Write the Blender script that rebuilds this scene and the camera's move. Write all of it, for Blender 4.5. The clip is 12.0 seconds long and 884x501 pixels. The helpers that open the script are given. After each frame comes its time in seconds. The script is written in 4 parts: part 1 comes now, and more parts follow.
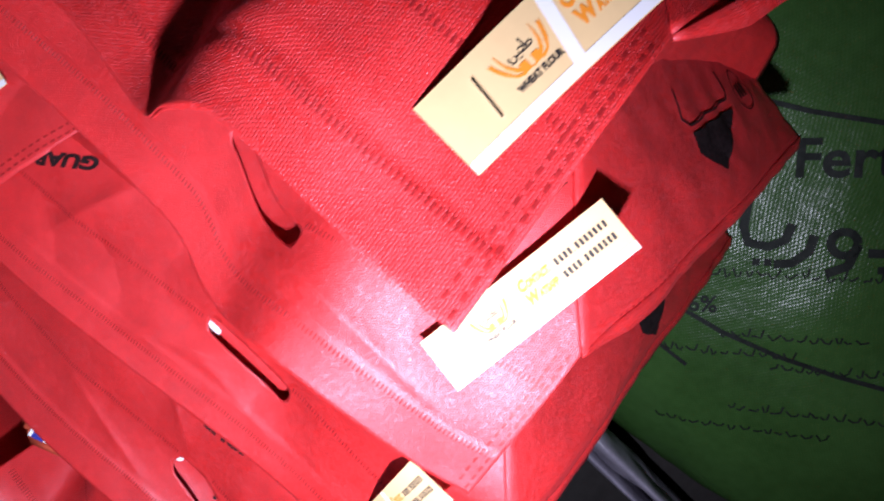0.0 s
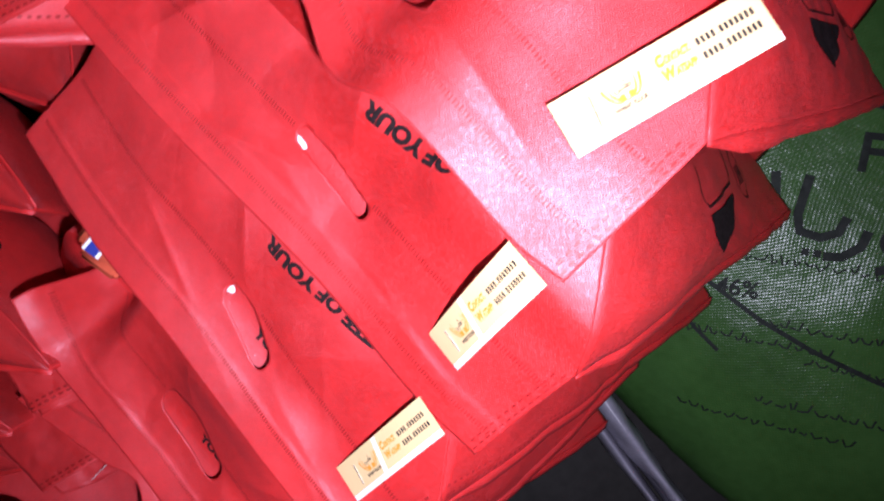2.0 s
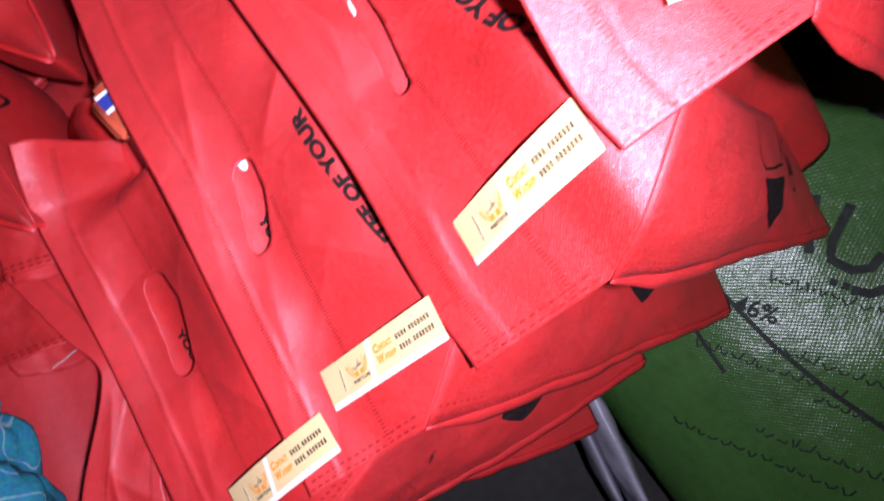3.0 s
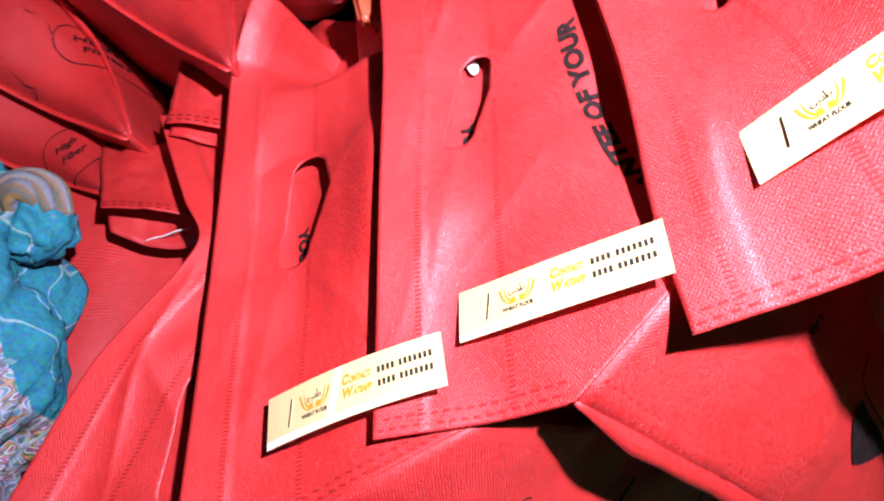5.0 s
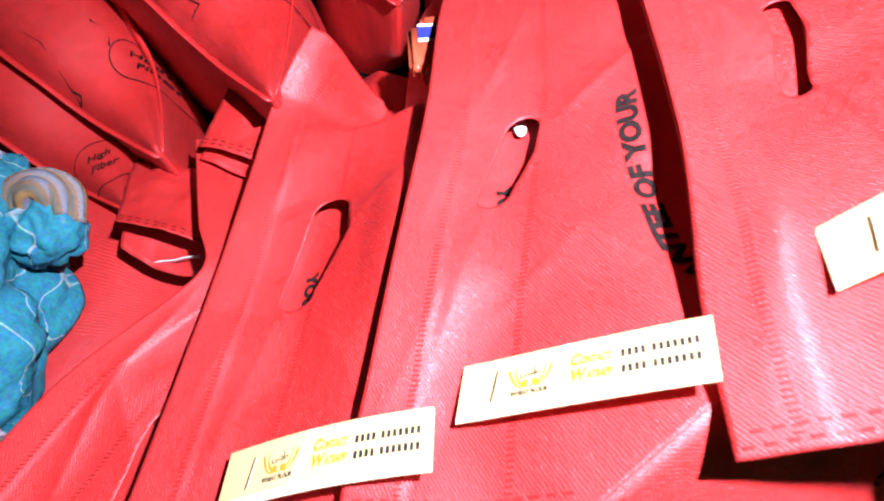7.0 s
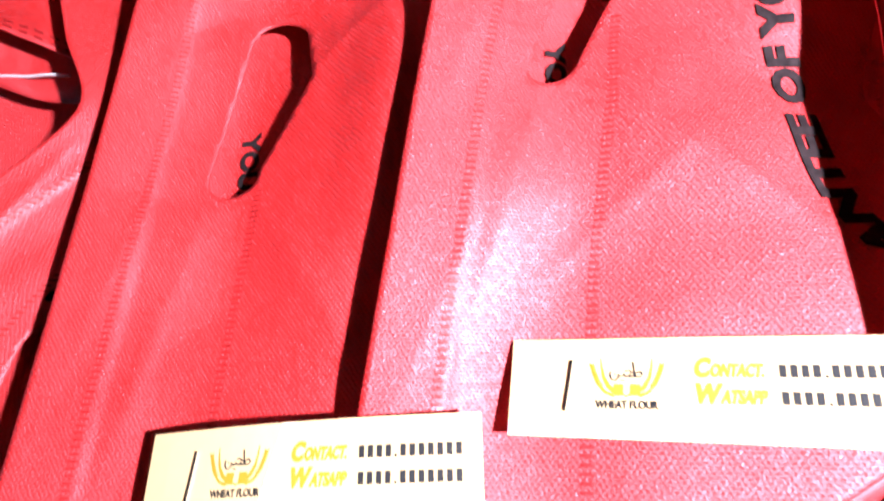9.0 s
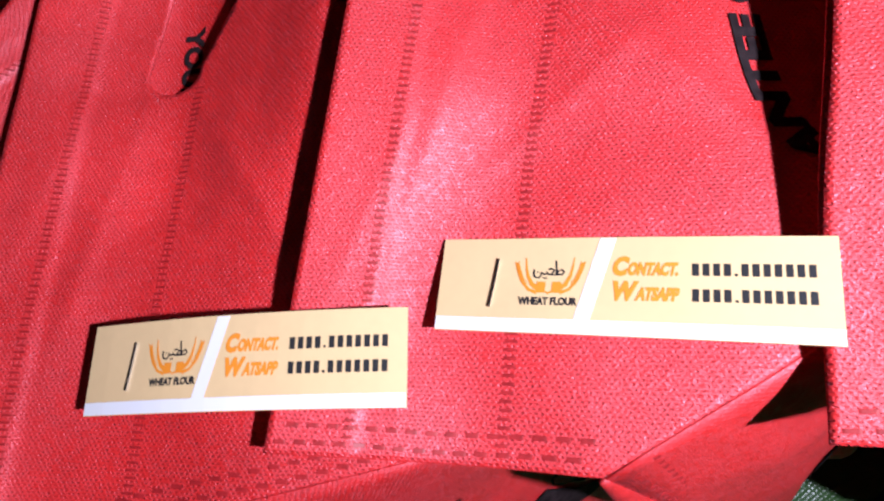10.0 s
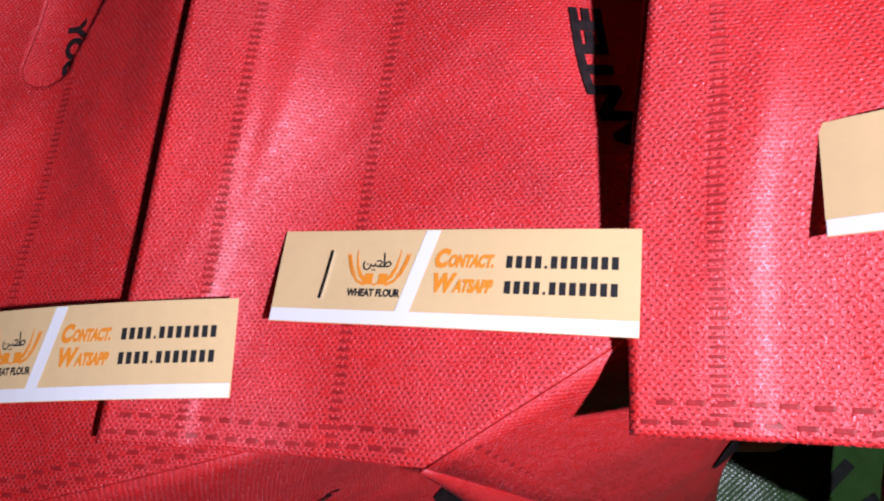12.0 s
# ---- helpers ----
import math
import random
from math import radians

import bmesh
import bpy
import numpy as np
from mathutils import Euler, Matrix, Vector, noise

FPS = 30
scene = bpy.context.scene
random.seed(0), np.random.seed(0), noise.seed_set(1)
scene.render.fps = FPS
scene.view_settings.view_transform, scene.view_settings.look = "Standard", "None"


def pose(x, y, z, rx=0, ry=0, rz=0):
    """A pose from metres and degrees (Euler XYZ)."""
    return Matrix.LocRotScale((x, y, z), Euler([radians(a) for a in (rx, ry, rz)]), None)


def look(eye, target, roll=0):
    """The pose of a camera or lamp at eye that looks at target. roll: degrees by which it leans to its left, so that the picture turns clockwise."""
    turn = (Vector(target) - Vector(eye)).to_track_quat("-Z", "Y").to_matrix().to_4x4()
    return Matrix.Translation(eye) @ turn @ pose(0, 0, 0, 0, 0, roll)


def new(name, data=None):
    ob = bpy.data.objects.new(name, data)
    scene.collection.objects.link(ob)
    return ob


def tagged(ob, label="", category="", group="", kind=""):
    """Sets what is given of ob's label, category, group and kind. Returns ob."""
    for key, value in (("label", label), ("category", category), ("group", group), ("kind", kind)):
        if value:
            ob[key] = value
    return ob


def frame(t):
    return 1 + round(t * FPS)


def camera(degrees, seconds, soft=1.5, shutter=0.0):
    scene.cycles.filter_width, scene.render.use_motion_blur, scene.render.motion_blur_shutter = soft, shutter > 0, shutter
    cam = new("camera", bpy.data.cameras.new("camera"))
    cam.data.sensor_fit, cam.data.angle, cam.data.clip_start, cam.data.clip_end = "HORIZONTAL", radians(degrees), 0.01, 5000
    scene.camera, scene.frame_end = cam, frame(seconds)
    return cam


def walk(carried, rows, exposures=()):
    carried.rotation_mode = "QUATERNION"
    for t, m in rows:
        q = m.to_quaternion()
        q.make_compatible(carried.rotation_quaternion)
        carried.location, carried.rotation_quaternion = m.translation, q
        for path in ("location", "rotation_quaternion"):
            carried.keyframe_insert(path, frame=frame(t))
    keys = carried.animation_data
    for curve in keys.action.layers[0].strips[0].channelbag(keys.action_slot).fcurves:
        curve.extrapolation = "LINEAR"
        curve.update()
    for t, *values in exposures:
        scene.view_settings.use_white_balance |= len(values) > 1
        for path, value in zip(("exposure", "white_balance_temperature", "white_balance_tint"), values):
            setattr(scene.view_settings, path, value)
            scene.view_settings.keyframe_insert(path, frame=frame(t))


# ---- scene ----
cam = camera(68.11, 12.0, 2.0, 0.5)
PATH = [
    (0.0, 0.3211, 0.0451, 0.4632, 3.92, 3.09, -53.51),
    (0.5, 0.2812, 0.0390, 0.4702, 5.46, 3.38, -53.30),
    (1.0, 0.2429, 0.0252, 0.4633, 5.40, 2.40, -50.44),
    (1.5, 0.2166, 0.0140, 0.4583, 6.38, 2.44, -47.35),
    (2.0, 0.1826, 0.0002, 0.4484, 7.79, 2.50, -44.28),
    (2.5, 0.1478, -0.0263, 0.4242, 9.14, 0.97, -39.64),
    (3.0, 0.1161, -0.0504, 0.3979, 10.91, 0.82, -34.18),
    (3.2, 0.0996, -0.0621, 0.3837, 11.16, 0.58, -32.28),
    (4.8, 0.0118, -0.1308, 0.2610, 27.65, -0.43, -10.65),
    (5.0, 0.0073, -0.1476, 0.2494, 30.15, -0.99, -7.78),
    (5.5, 0.0114, -0.1826, 0.2320, 40.19, 0.01, 0.05),
    (6.0, 0.0493, -0.1933, 0.2219, 42.93, -2.12, 1.30),
    (6.5, 0.0453, -0.1653, 0.2284, 37.79, -2.71, 1.10),
    (6.7, 0.0358, -0.1543, 0.2249, 37.11, -2.62, 1.30),
    (8.3, -0.0306, -0.0534, 0.1307, 32.07, -13.23, 0.09),
    (8.5, -0.0326, -0.0496, 0.1276, 28.01, -13.71, 0.20),
    (9.0, -0.0293, -0.0366, 0.1331, 18.56, -14.04, 0.53),
    (9.5, -0.0207, -0.0367, 0.1375, 14.20, -14.38, 0.34),
    (10.0, -0.0118, -0.0410, 0.1381, 10.82, -15.11, 1.06),
    (10.5, -0.0002, -0.0421, 0.1428, 10.02, -15.16, 1.52),
    (11.0, 0.0150, -0.0377, 0.1464, 9.39, -15.43, 1.28),
    (11.5, 0.0343, -0.0386, 0.1557, 9.99, -15.06, 2.22),
    (12.0, 0.0357, -0.0409, 0.1523, 10.26, -15.59, 1.19),
]
EXPOSURES = [(0.0, 1.15, 5600, 14), (1.0, 1.15, 5600, 14), (2.0, 1.28, 5600, 15), (3.0, 1.5, 5700, 15), (5.0, 2.28, 6000, 10), (6.0, 2.56, 6000, 9), (6.5, 2.57, 6000, 8),
             (8.5, 3.03, 6200, 6), (9.0, 2.75, 5900, 10), (9.5, 1.92, 5500, 12), (10.5, 1.06, 5600, 13), (12.0, 0.80, 5700, 13)]
walk(cam, [(t, pose(*row)) for t, *row in PATH], EXPOSURES)

# light: one phone torch held over the pile, otherwise a dark store room
world = bpy.data.worlds.new("world")
scene.world = world
world.use_nodes = True
world.node_tree.nodes["Background"].inputs[0].default_value = (0.55, 0.6, 0.75, 1)
world.node_tree.nodes["Background"].inputs[1].default_value = 0.012
torch = new("torch_light", bpy.data.lights.new("torch_light", "SPOT"))
torch.matrix_world = look((0.165, -0.10, 0.48), (0.18, 0.08, 0.0))
torch.data.energy = 12.5
torch.data.spot_size, torch.data.spot_blend = radians(122), 1.0
torch.data.color = (1.0, 0.93, 1.0)
torch.data.shadow_soft_size = 0.012


# ---- materials ----
from mathutils.bvhtree import BVHTree


def mat(name, colour, rough=0.5, spec=0.5, metal=0.0):
    m = bpy.data.materials.new(name)
    m.use_nodes = True
    b = m.node_tree.nodes["Principled BSDF"]
    b.inputs["Base Color"].default_value = (*colour, 1)
    b.inputs["Roughness"].default_value = rough
    b.inputs["Specular IOR Level"].default_value = spec
    b.inputs["Metallic"].default_value = metal
    return m


def nodes_of(m):
    return m.node_tree.nodes, m.node_tree.links, m.node_tree.nodes["Principled BSDF"]


def vary(m, colour, amount, scale, detail=4.0, coords="Object"):
    """Two scales of stains and fading over a base colour."""
    n, l, b = nodes_of(m)
    tc = n.new("ShaderNodeTexCoord")
    a, c = n.new("ShaderNodeTexNoise"), n.new("ShaderNodeTexNoise")
    a.inputs["Scale"].default_value, c.inputs["Scale"].default_value = scale, scale * 11
    a.inputs["Detail"].default_value = c.inputs["Detail"].default_value = detail
    mix = n.new("ShaderNodeMix")
    mix.data_type = "FLOAT"
    mix.inputs["Factor"].default_value = 0.35
    ramp = n.new("ShaderNodeValToRGB")
    ramp.color_ramp.elements[0].position, ramp.color_ramp.elements[1].position = 0.3, 0.72
    ramp.color_ramp.elements[0].color = (*[v * (1 - amount) for v in colour], 1)
    ramp.color_ramp.elements[1].color = (*[min(1, v * (1 + amount) + 0.02 * amount) for v in colour], 1)
    for t in (a, c):
        l.new(tc.outputs[coords], t.inputs["Vector"])
    l.new(a.outputs["Fac"], mix.inputs["A"])
    l.new(c.outputs["Fac"], mix.inputs["B"])
    l.new(mix.outputs["Result"], ramp.inputs["Fac"])
    l.new(ramp.outputs["Color"], b.inputs["Base Color"])
    return mix


def weave_bump(m, pitch_u, pitch_v, depth, wrinkle=0.0006):
    """Woven lattice in metric UV, and soft wrinkles under it."""
    n, l, b = nodes_of(m)
    uv = n.new("ShaderNodeUVMap")
    sep = n.new("ShaderNodeSeparateXYZ")
    l.new(uv.outputs["UV"], sep.inputs[0])

    def math_node(op, x, y=None):
        k = n.new("ShaderNodeMath")
        k.operation = op
        for i, v in enumerate((x, y)):
            if v is None:
                continue
            if isinstance(v, (int, float)):
                k.inputs[i].default_value = v
            else:
                l.new(v, k.inputs[i])
        return k.outputs[0]

    pu = math_node("MULTIPLY", sep.outputs[0], 2 * math.pi / pitch_u)
    pv = math_node("MULTIPLY", sep.outputs[1], 2 * math.pi / pitch_v)
    lattice = math_node("MULTIPLY", math_node("SINE", pu), math_node("SINE", pv))
    tc = n.new("ShaderNodeTexCoord")
    grain = n.new("ShaderNodeTexNoise")
    grain.inputs["Scale"].default_value, grain.inputs["Detail"].default_value = 45, 3
    l.new(tc.outputs["Object"], grain.inputs["Vector"])
    patch = n.new("ShaderNodeTexNoise")
    patch.inputs["Scale"].default_value, patch.inputs["Detail"].default_value = 160, 3
    l.new(tc.outputs["Object"], patch.inputs["Vector"])
    fibre = n.new("ShaderNodeTexNoise")
    fibre.inputs["Scale"].default_value, fibre.inputs["Detail"].default_value = 620, 2
    l.new(tc.outputs["Object"], fibre.inputs["Vector"])
    lattice = math_node("ADD", math_node("MULTIPLY", lattice, patch.outputs["Fac"]), math_node("MULTIPLY", patch.outputs["Fac"], 0.8))
    lattice = math_node("ADD", lattice, math_node("MULTIPLY", fibre.outputs["Fac"], 0.75))
    first, second = n.new("ShaderNodeBump"), n.new("ShaderNodeBump")
    first.inputs["Distance"].default_value = wrinkle
    second.inputs["Distance"].default_value = depth
    l.new(grain.outputs["Fac"], first.inputs["Height"])
    l.new(lattice, second.inputs["Height"])
    l.new(first.outputs["Normal"], second.inputs["Normal"])
    l.new(second.outputs["Normal"], b.inputs["Normal"])
    return m


def pressed_points(m, pitch_u, pitch_v, depth, wrinkle=0.0006):
    """Staggered rows of small flat pits, pressed into a fibrous cloth; metric UV."""
    n, l, b = nodes_of(m)

    def math_node(op, *values):
        k = n.new("ShaderNodeMath")
        k.operation = op
        for i, v in enumerate(values):
            if isinstance(v, (int, float)):
                k.inputs[i].default_value = v
            else:
                l.new(v, k.inputs[i])
        return k.outputs[0]

    def cloud(scale, detail):
        k = n.new("ShaderNodeTexNoise")
        k.inputs["Scale"].default_value, k.inputs["Detail"].default_value = scale, detail
        l.new(tc.outputs["Object"], k.inputs["Vector"])
        return k.outputs["Fac"]

    tc = n.new("ShaderNodeTexCoord")
    uv, sep = n.new("ShaderNodeUVMap"), n.new("ShaderNodeSeparateXYZ")
    l.new(uv.outputs["UV"], sep.inputs[0])
    wrinkles, patch, fibre, tuft = cloud(45, 3), cloud(160, 3), cloud(1300, 3), cloud(430, 2)
    a = math_node("MULTIPLY", sep.outputs[0], 2 * math.pi / pitch_u)
    v = math_node("MULTIPLY", sep.outputs[1], 2 * math.pi / pitch_v)
    sway = math_node("MULTIPLY", tuft, 3.4)
    a, v = math_node("ADD", a, sway), math_node("ADD", v, math_node("MULTIPLY", math_node("ADD", tuft, patch), 2.0))
    near = math_node("ADD", math_node("MULTIPLY", math_node("COSINE", a), 0.22), math_node("MULTIPLY", math_node("COSINE", v), 0.78))
    pits = n.new("ShaderNodeMapRange")
    pits.interpolation_type = "SMOOTHSTEP"
    pits.inputs[1].default_value, pits.inputs[2].default_value = 0.58, 0.95
    l.new(math_node("ABSOLUTE", near), pits.inputs[0])
    pit = pits.outputs[0]
    height = math_node("ADD", math_node("MULTIPLY", pit, math_node("MULTIPLY", math_node("POWER", tuft, 1.6), -4.2)), math_node("MULTIPLY", fibre, 1.7))
    first, second = n.new("ShaderNodeBump"), n.new("ShaderNodeBump")
    first.inputs["Distance"].default_value, second.inputs["Distance"].default_value = wrinkle, depth
    l.new(wrinkles, first.inputs["Height"])
    l.new(height, second.inputs["Height"])
    l.new(first.outputs["Normal"], second.inputs["Normal"])
    l.new(second.outputs["Normal"], b.inputs["Normal"])
    # loose fibre is dull, the pressed film glints
    glint = n.new("ShaderNodeMapRange")
    glint.inputs[1].default_value, glint.inputs[2].default_value = 0.35, 0.68
    glint.inputs[3].default_value, glint.inputs[4].default_value = 0.40, 0.66
    l.new(tuft, glint.inputs[0])
    l.new(glint.outputs[0], b.inputs["Roughness"])
    # the pressed film is a little deeper in colour than the loose fibre
    old = b.inputs["Base Color"].links[0].from_socket
    mix = n.new("ShaderNodeMix")
    mix.data_type, mix.blend_type = "RGBA", "MULTIPLY"
    mix.inputs[7].default_value = (0.75, 0.62, 0.62, 1)
    l.new(math_node("MULTIPLY", pit, 0.8), mix.inputs["Factor"])
    l.new(old, mix.inputs[6])
    l.new(mix.outputs[2], b.inputs["Base Color"])


RED = (0.60, 0.014, 0.012)
red = mat("red_nonwoven_fabric", RED, 0.56, 1.0)
for socket, value in (("Coat Weight", 0.35), ("Coat Roughness", 0.48), ("Coat IOR", 1.45)):
    red.node_tree.nodes["Principled BSDF"].inputs[socket].default_value = value
red.node_tree.nodes["Principled BSDF"].inputs["Specular Tint"].default_value = (1.0, 0.80, 0.98, 1)
vary(red, RED, 0.22, 9)
pressed_points(red, 0.0017, 0.0024, 0.00020)
# dark maroon of the welds, with recess shade put into the colour
seam_mat = mat("pressed_seam", (0.30, 0.008, 0.010), 0.5, 0.4)
vary(seam_mat, (0.30, 0.008, 0.010), 0.4, 300)
ink = mat("black_print_ink", (0.010, 0.005, 0.006), 0.7, 0.12)
vary(ink, (0.012, 0.005, 0.006), 0.6, 260)
cream = mat("cream_label_card", (0.74, 0.53, 0.27), 0.42, 0.45)
vary(cream, (0.74, 0.53, 0.27), 0.05, 30)
white = mat("white_card", (0.82, 0.82, 0.84), 0.4, 0.45)
orange = mat("orange_label_ink", (0.80, 0.27, 0.02), 0.5, 0.4)
black = mat("black_label_ink", (0.02, 0.02, 0.022), 0.5, 0.4)
steel = mat("staple_steel", (0.55, 0.57, 0.62), 0.25, 0.5, 1.0)
GREEN = (0.046, 0.115, 0.024)
green = mat("green_woven_sack", GREEN, 0.26, 0.4)
vary(green, GREEN, 0.25, 6)
weave_bump(green, 0.0052, 0.0052, 0.00020, 0.0012)
dark_print = mat("dark_sack_print", (0.008, 0.012, 0.008), 0.6, 0.2)
vary(dark_print, (0.008, 0.012, 0.008), 0.6, 90)
film_mat = mat("grey_plastic_liner", (0.30, 0.28, 0.34), 0.42, 0.5)
vary(film_mat, (0.30, 0.28, 0.34), 0.3, 20)
floor_mat = mat("dark_concrete_floor", (0.03, 0.027, 0.025), 0.85, 0.3)
vary(floor_mat, (0.03, 0.027, 0.025), 0.35, 5)
wall_mat = mat("dusty_plaster", (0.25, 0.24, 0.22), 0.9, 0.2)
vary(wall_mat, (0.25, 0.24, 0.22), 0.2, 3)
blue = mat("blue_packet_print", (0.03, 0.04, 0.28), 0.35, 0.5)
packet_red = mat("orange_packet_film", (0.62, 0.10, 0.05), 0.3, 0.5)
vary(packet_red, (0.62, 0.10, 0.05), 0.2, 40)


# ---- mesh helpers ----
def part(name, bm, material, parent=None, label="", smooth=True):
    me = bpy.data.meshes.new(name)
    bm.normal_update()
    bm.to_mesh(me)
    bm.free()
    for p in me.polygons:
        p.use_smooth = smooth
    me.materials.append(material)
    ob = new(name, me)
    if parent:
        ob.parent = parent
    if label:
        ob["label"] = label
    return ob


def curve_through(knots, x):
    """Smooth value at x along knots (x0, v0), (x1, v1) ... (cubic, flat past the ends)."""
    if x <= knots[0][0]:
        return knots[0][1]
    if x >= knots[-1][0]:
        return knots[-1][1]
    for i in range(len(knots) - 1):
        (x0, v0), (x1, v1) = knots[i], knots[i + 1]
        if x <= x1:
            def slope(j):
                if j == 0 or j == len(knots) - 1:
                    a, b = (0, 1) if j == 0 else (-2, -1)
                    return (knots[b][1] - knots[a][1]) / (knots[b][0] - knots[a][0])
                return (knots[j + 1][1] - knots[j - 1][1]) / (knots[j + 1][0] - knots[j - 1][0])
            h = x1 - x0
            s = (x - x0) / h
            return ((2 * s ** 3 - 3 * s ** 2 + 1) * v0 + (s ** 3 - 2 * s ** 2 + s) * h * slope(i)
                    + (3 * s ** 2 - 2 * s ** 3) * v1 + (s ** 3 - s ** 2) * h * slope(i + 1))


class Flap:
    """The flat upper end of a bag: from the mouth edge up to the filled body.
    mouth: (y, x, z) knots along the mouth; rows: (y, rise) where rise is (run, height) knots."""

    def __init__(self, mouth, rows, seed, ripple=0.0055, creases=(), calm=0.0, sag=0.0):
        self.calm, self.sag = calm, sag
        self.creases = creases
        self.mx = [(k[0], k[1]) for k in mouth]
        self.mz = [(k[0], k[2]) for k in mouth]
        self.rows, self.seed, self.ripple = rows, seed, ripple
        self.lo, self.hi = mouth[0][0], mouth[-1][0]

    def rise(self, u, y):
        r = self.rows
        if y <= r[0][0]:
            return curve_through(r[0][1], u)
        for (y0, p), (y1, q) in zip(r, r[1:]):
            if y <= y1:
                m = (y - y0) / (y1 - y0)
                m = m * m * (3 - 2 * m)
                return curve_through(p, u) * (1 - m) + curve_through(q, u) * m
        return curve_through(r[-1][1], u)

    def at(self, u, y):
        q = Vector((u * 9 + self.seed * 3.1, y * 9, self.seed))
        wob = noise.noise(q) * self.ripple + noise.noise(q * 2.9) * self.ripple * 0.45 + abs(noise.noise(q * 1.6)) * self.ripple * 0.8
        wob *= min(1, 0.25 + u / 0.05)
        wob *= 1 - 0.75 * math.exp(-((y - self.calm) / 0.026) ** 2)
        wob += 0.0011 / (1 + math.exp((u - 0.0265) / 0.0006))  # doubled hem
        for u0, y0, u1, y1, height, width in self.creases:
            du, dy = u1 - u0, y1 - y0
            t = ((u - u0) * du + (y - y0) * dy) / (du * du + dy * dy)
            t = min(1, max(0, t))
            gap = math.hypot(u - u0 - du * t, y - y0 - dy * t)
            wob += height * math.exp(-gap / width) * (0.35 + 0.65 * math.sin(math.pi * t))
        near = y - self.sag * min(1, u / 0.09) * max(0.0, 1 - (y - self.lo) / 0.035)
        return Vector((curve_through(self.mx, y) + u, near, curve_through(self.mz, y) + self.rise(u, y) + wob))

    def normal(self, u, y):
        e = 0.002
        return (self.at(u + e, y) - self.at(u - e, y)).cross(self.at(u, y + e) - self.at(u, y - e)).normalized()

    def lifted(self, u, y, h):
        return self.at(u, y) + self.normal(u, y) * h


def hole_distance(u, y, hole):
    """Signed distance to a rounded slot (cu, cy, half length, radius, lean)."""
    cu, cy, half, r, lean, gape = hole
    du, dy = u - cu - (y - cy) * lean, y - cy
    if du > 0:  # the cut lip is pulled open to a blunt corner
        du /= 1.0 + gape * max(0.0, 1 - abs(dy - 0.25 * half) / (1.15 * half))
    dy = dy - max(-half, min(half, dy))
    return math.hypot(du, dy) - r


def flap_sheet(name, flap, length, hole, drop, parent, near_cut=0.0, slope=0.75, thick=0.0007, cell=0.0019):
    """One layer of the flap, with the handle slot cut through it."""
    bm = bmesh.new()
    uv = bm.loops.layers.uv.new("UVMap")
    nu, ny = int(length / cell), int((flap.hi - flap.lo) / cell)
    grid, flat = {}, {}
    for j in range(ny + 1):
        for i in range(nu + 1):
            u, y = length * i / nu, flap.lo + (flap.hi - flap.lo) * j / ny
            if near_cut and u > near_cut:  # the seam edge turns in towards the body
                low = flap.lo + (u - near_cut) * slope
                y = low + (flap.hi - low) * j / ny
            if hole:
                e = 1e-5
                for step in range(6):
                    dist = hole_distance(u, y, hole)
                    g = Vector((hole_distance(u + e, y, hole) - hole_distance(u - e, y, hole),
                                hole_distance(u, y + e, hole) - hole_distance(u, y - e, hole))) / (2 * e)
                    if g.length < 1e-3 or (step == 0 and abs(dist) / g.length > 0.45 * cell):
                        break
                    u, y = u - g.x * dist / g.length_squared, y - g.y * dist / g.length_squared
            flat[i, j] = (u, y)
            p = flap.at(u, y)
            p.z -= drop * min(1, 0.15 + u / 0.06) * min(1, 0.12 + max(0, y - flap.lo) / 0.11)
            grid[i, j] = bm.verts.new(p)
    for j in range(ny):
        for i in range(nu):
            ks = ((i, j), (i + 1, j), (i + 1, j + 1), (i, j + 1))
            if hole:
                cu = sum(flat[k][0] for k in ks) / 4
                cy = sum(flat[k][1] for k in ks) / 4
                if hole_distance(cu, cy, hole) < 0:
                    continue
            f = bm.faces.new([grid[k] for k in ks])
            for loop, k in zip(f.loops, ks):
                loop[uv].uv = flat[k]
    if hole:  # draw the rim of the slot onto its outline
        e = 1e-5
        for k, vert in grid.items():
            if not vert.link_faces or not vert.is_boundary or abs(hole_distance(*flat[k], hole)) > 1.5 * cell:
                continue
            u, y = flat[k]
            for _ in range(8):
                dist = hole_distance(u, y, hole)
                g = Vector((hole_distance(u + e, y, hole) - hole_distance(u - e, y, hole), hole_distance(u, y + e, hole) - hole_distance(u, y - e, hole))) / (2 * e)
                if g.length < 1e-3:
                    break
                u, y = u - 0.8 * g.x * dist / g.length_squared, y - 0.8 * g.y * dist / g.length_squared
            if math.hypot(u - flat[k][0], y - flat[k][1]) < 2 * cell:
                vert.co = flap.at(u, y)
    loose = [v for v in bm.verts if not v.link_faces]
    bmesh.ops.delete(bm, geom=loose, context="VERTS")
    ob = part(name, bm, red, parent)
    s = ob.modifiers.new("thickness", "SOLIDIFY")
    s.thickness, s.offset = thick, -1
    return ob


def dash(bm, place, u, y, du, dy, h):
    """One pressed stitch mark, a low bevelled pad on the cloth."""
    def ring(k, lift):
        return [bm.verts.new(place(u + a * du * k / 2, y + b * dy * k / 2, lift)) for a, b in ((-1, -1), (1, -1), (1, 1), (-1, 1))]
    low, top = ring(1.0, 0.00005), ring(0.72, h)
    bm.faces.new(top)
    for i in range(4):
        bm.faces.new((low[i], low[(i + 1) % 4], top[(i + 1) % 4], top[i]))


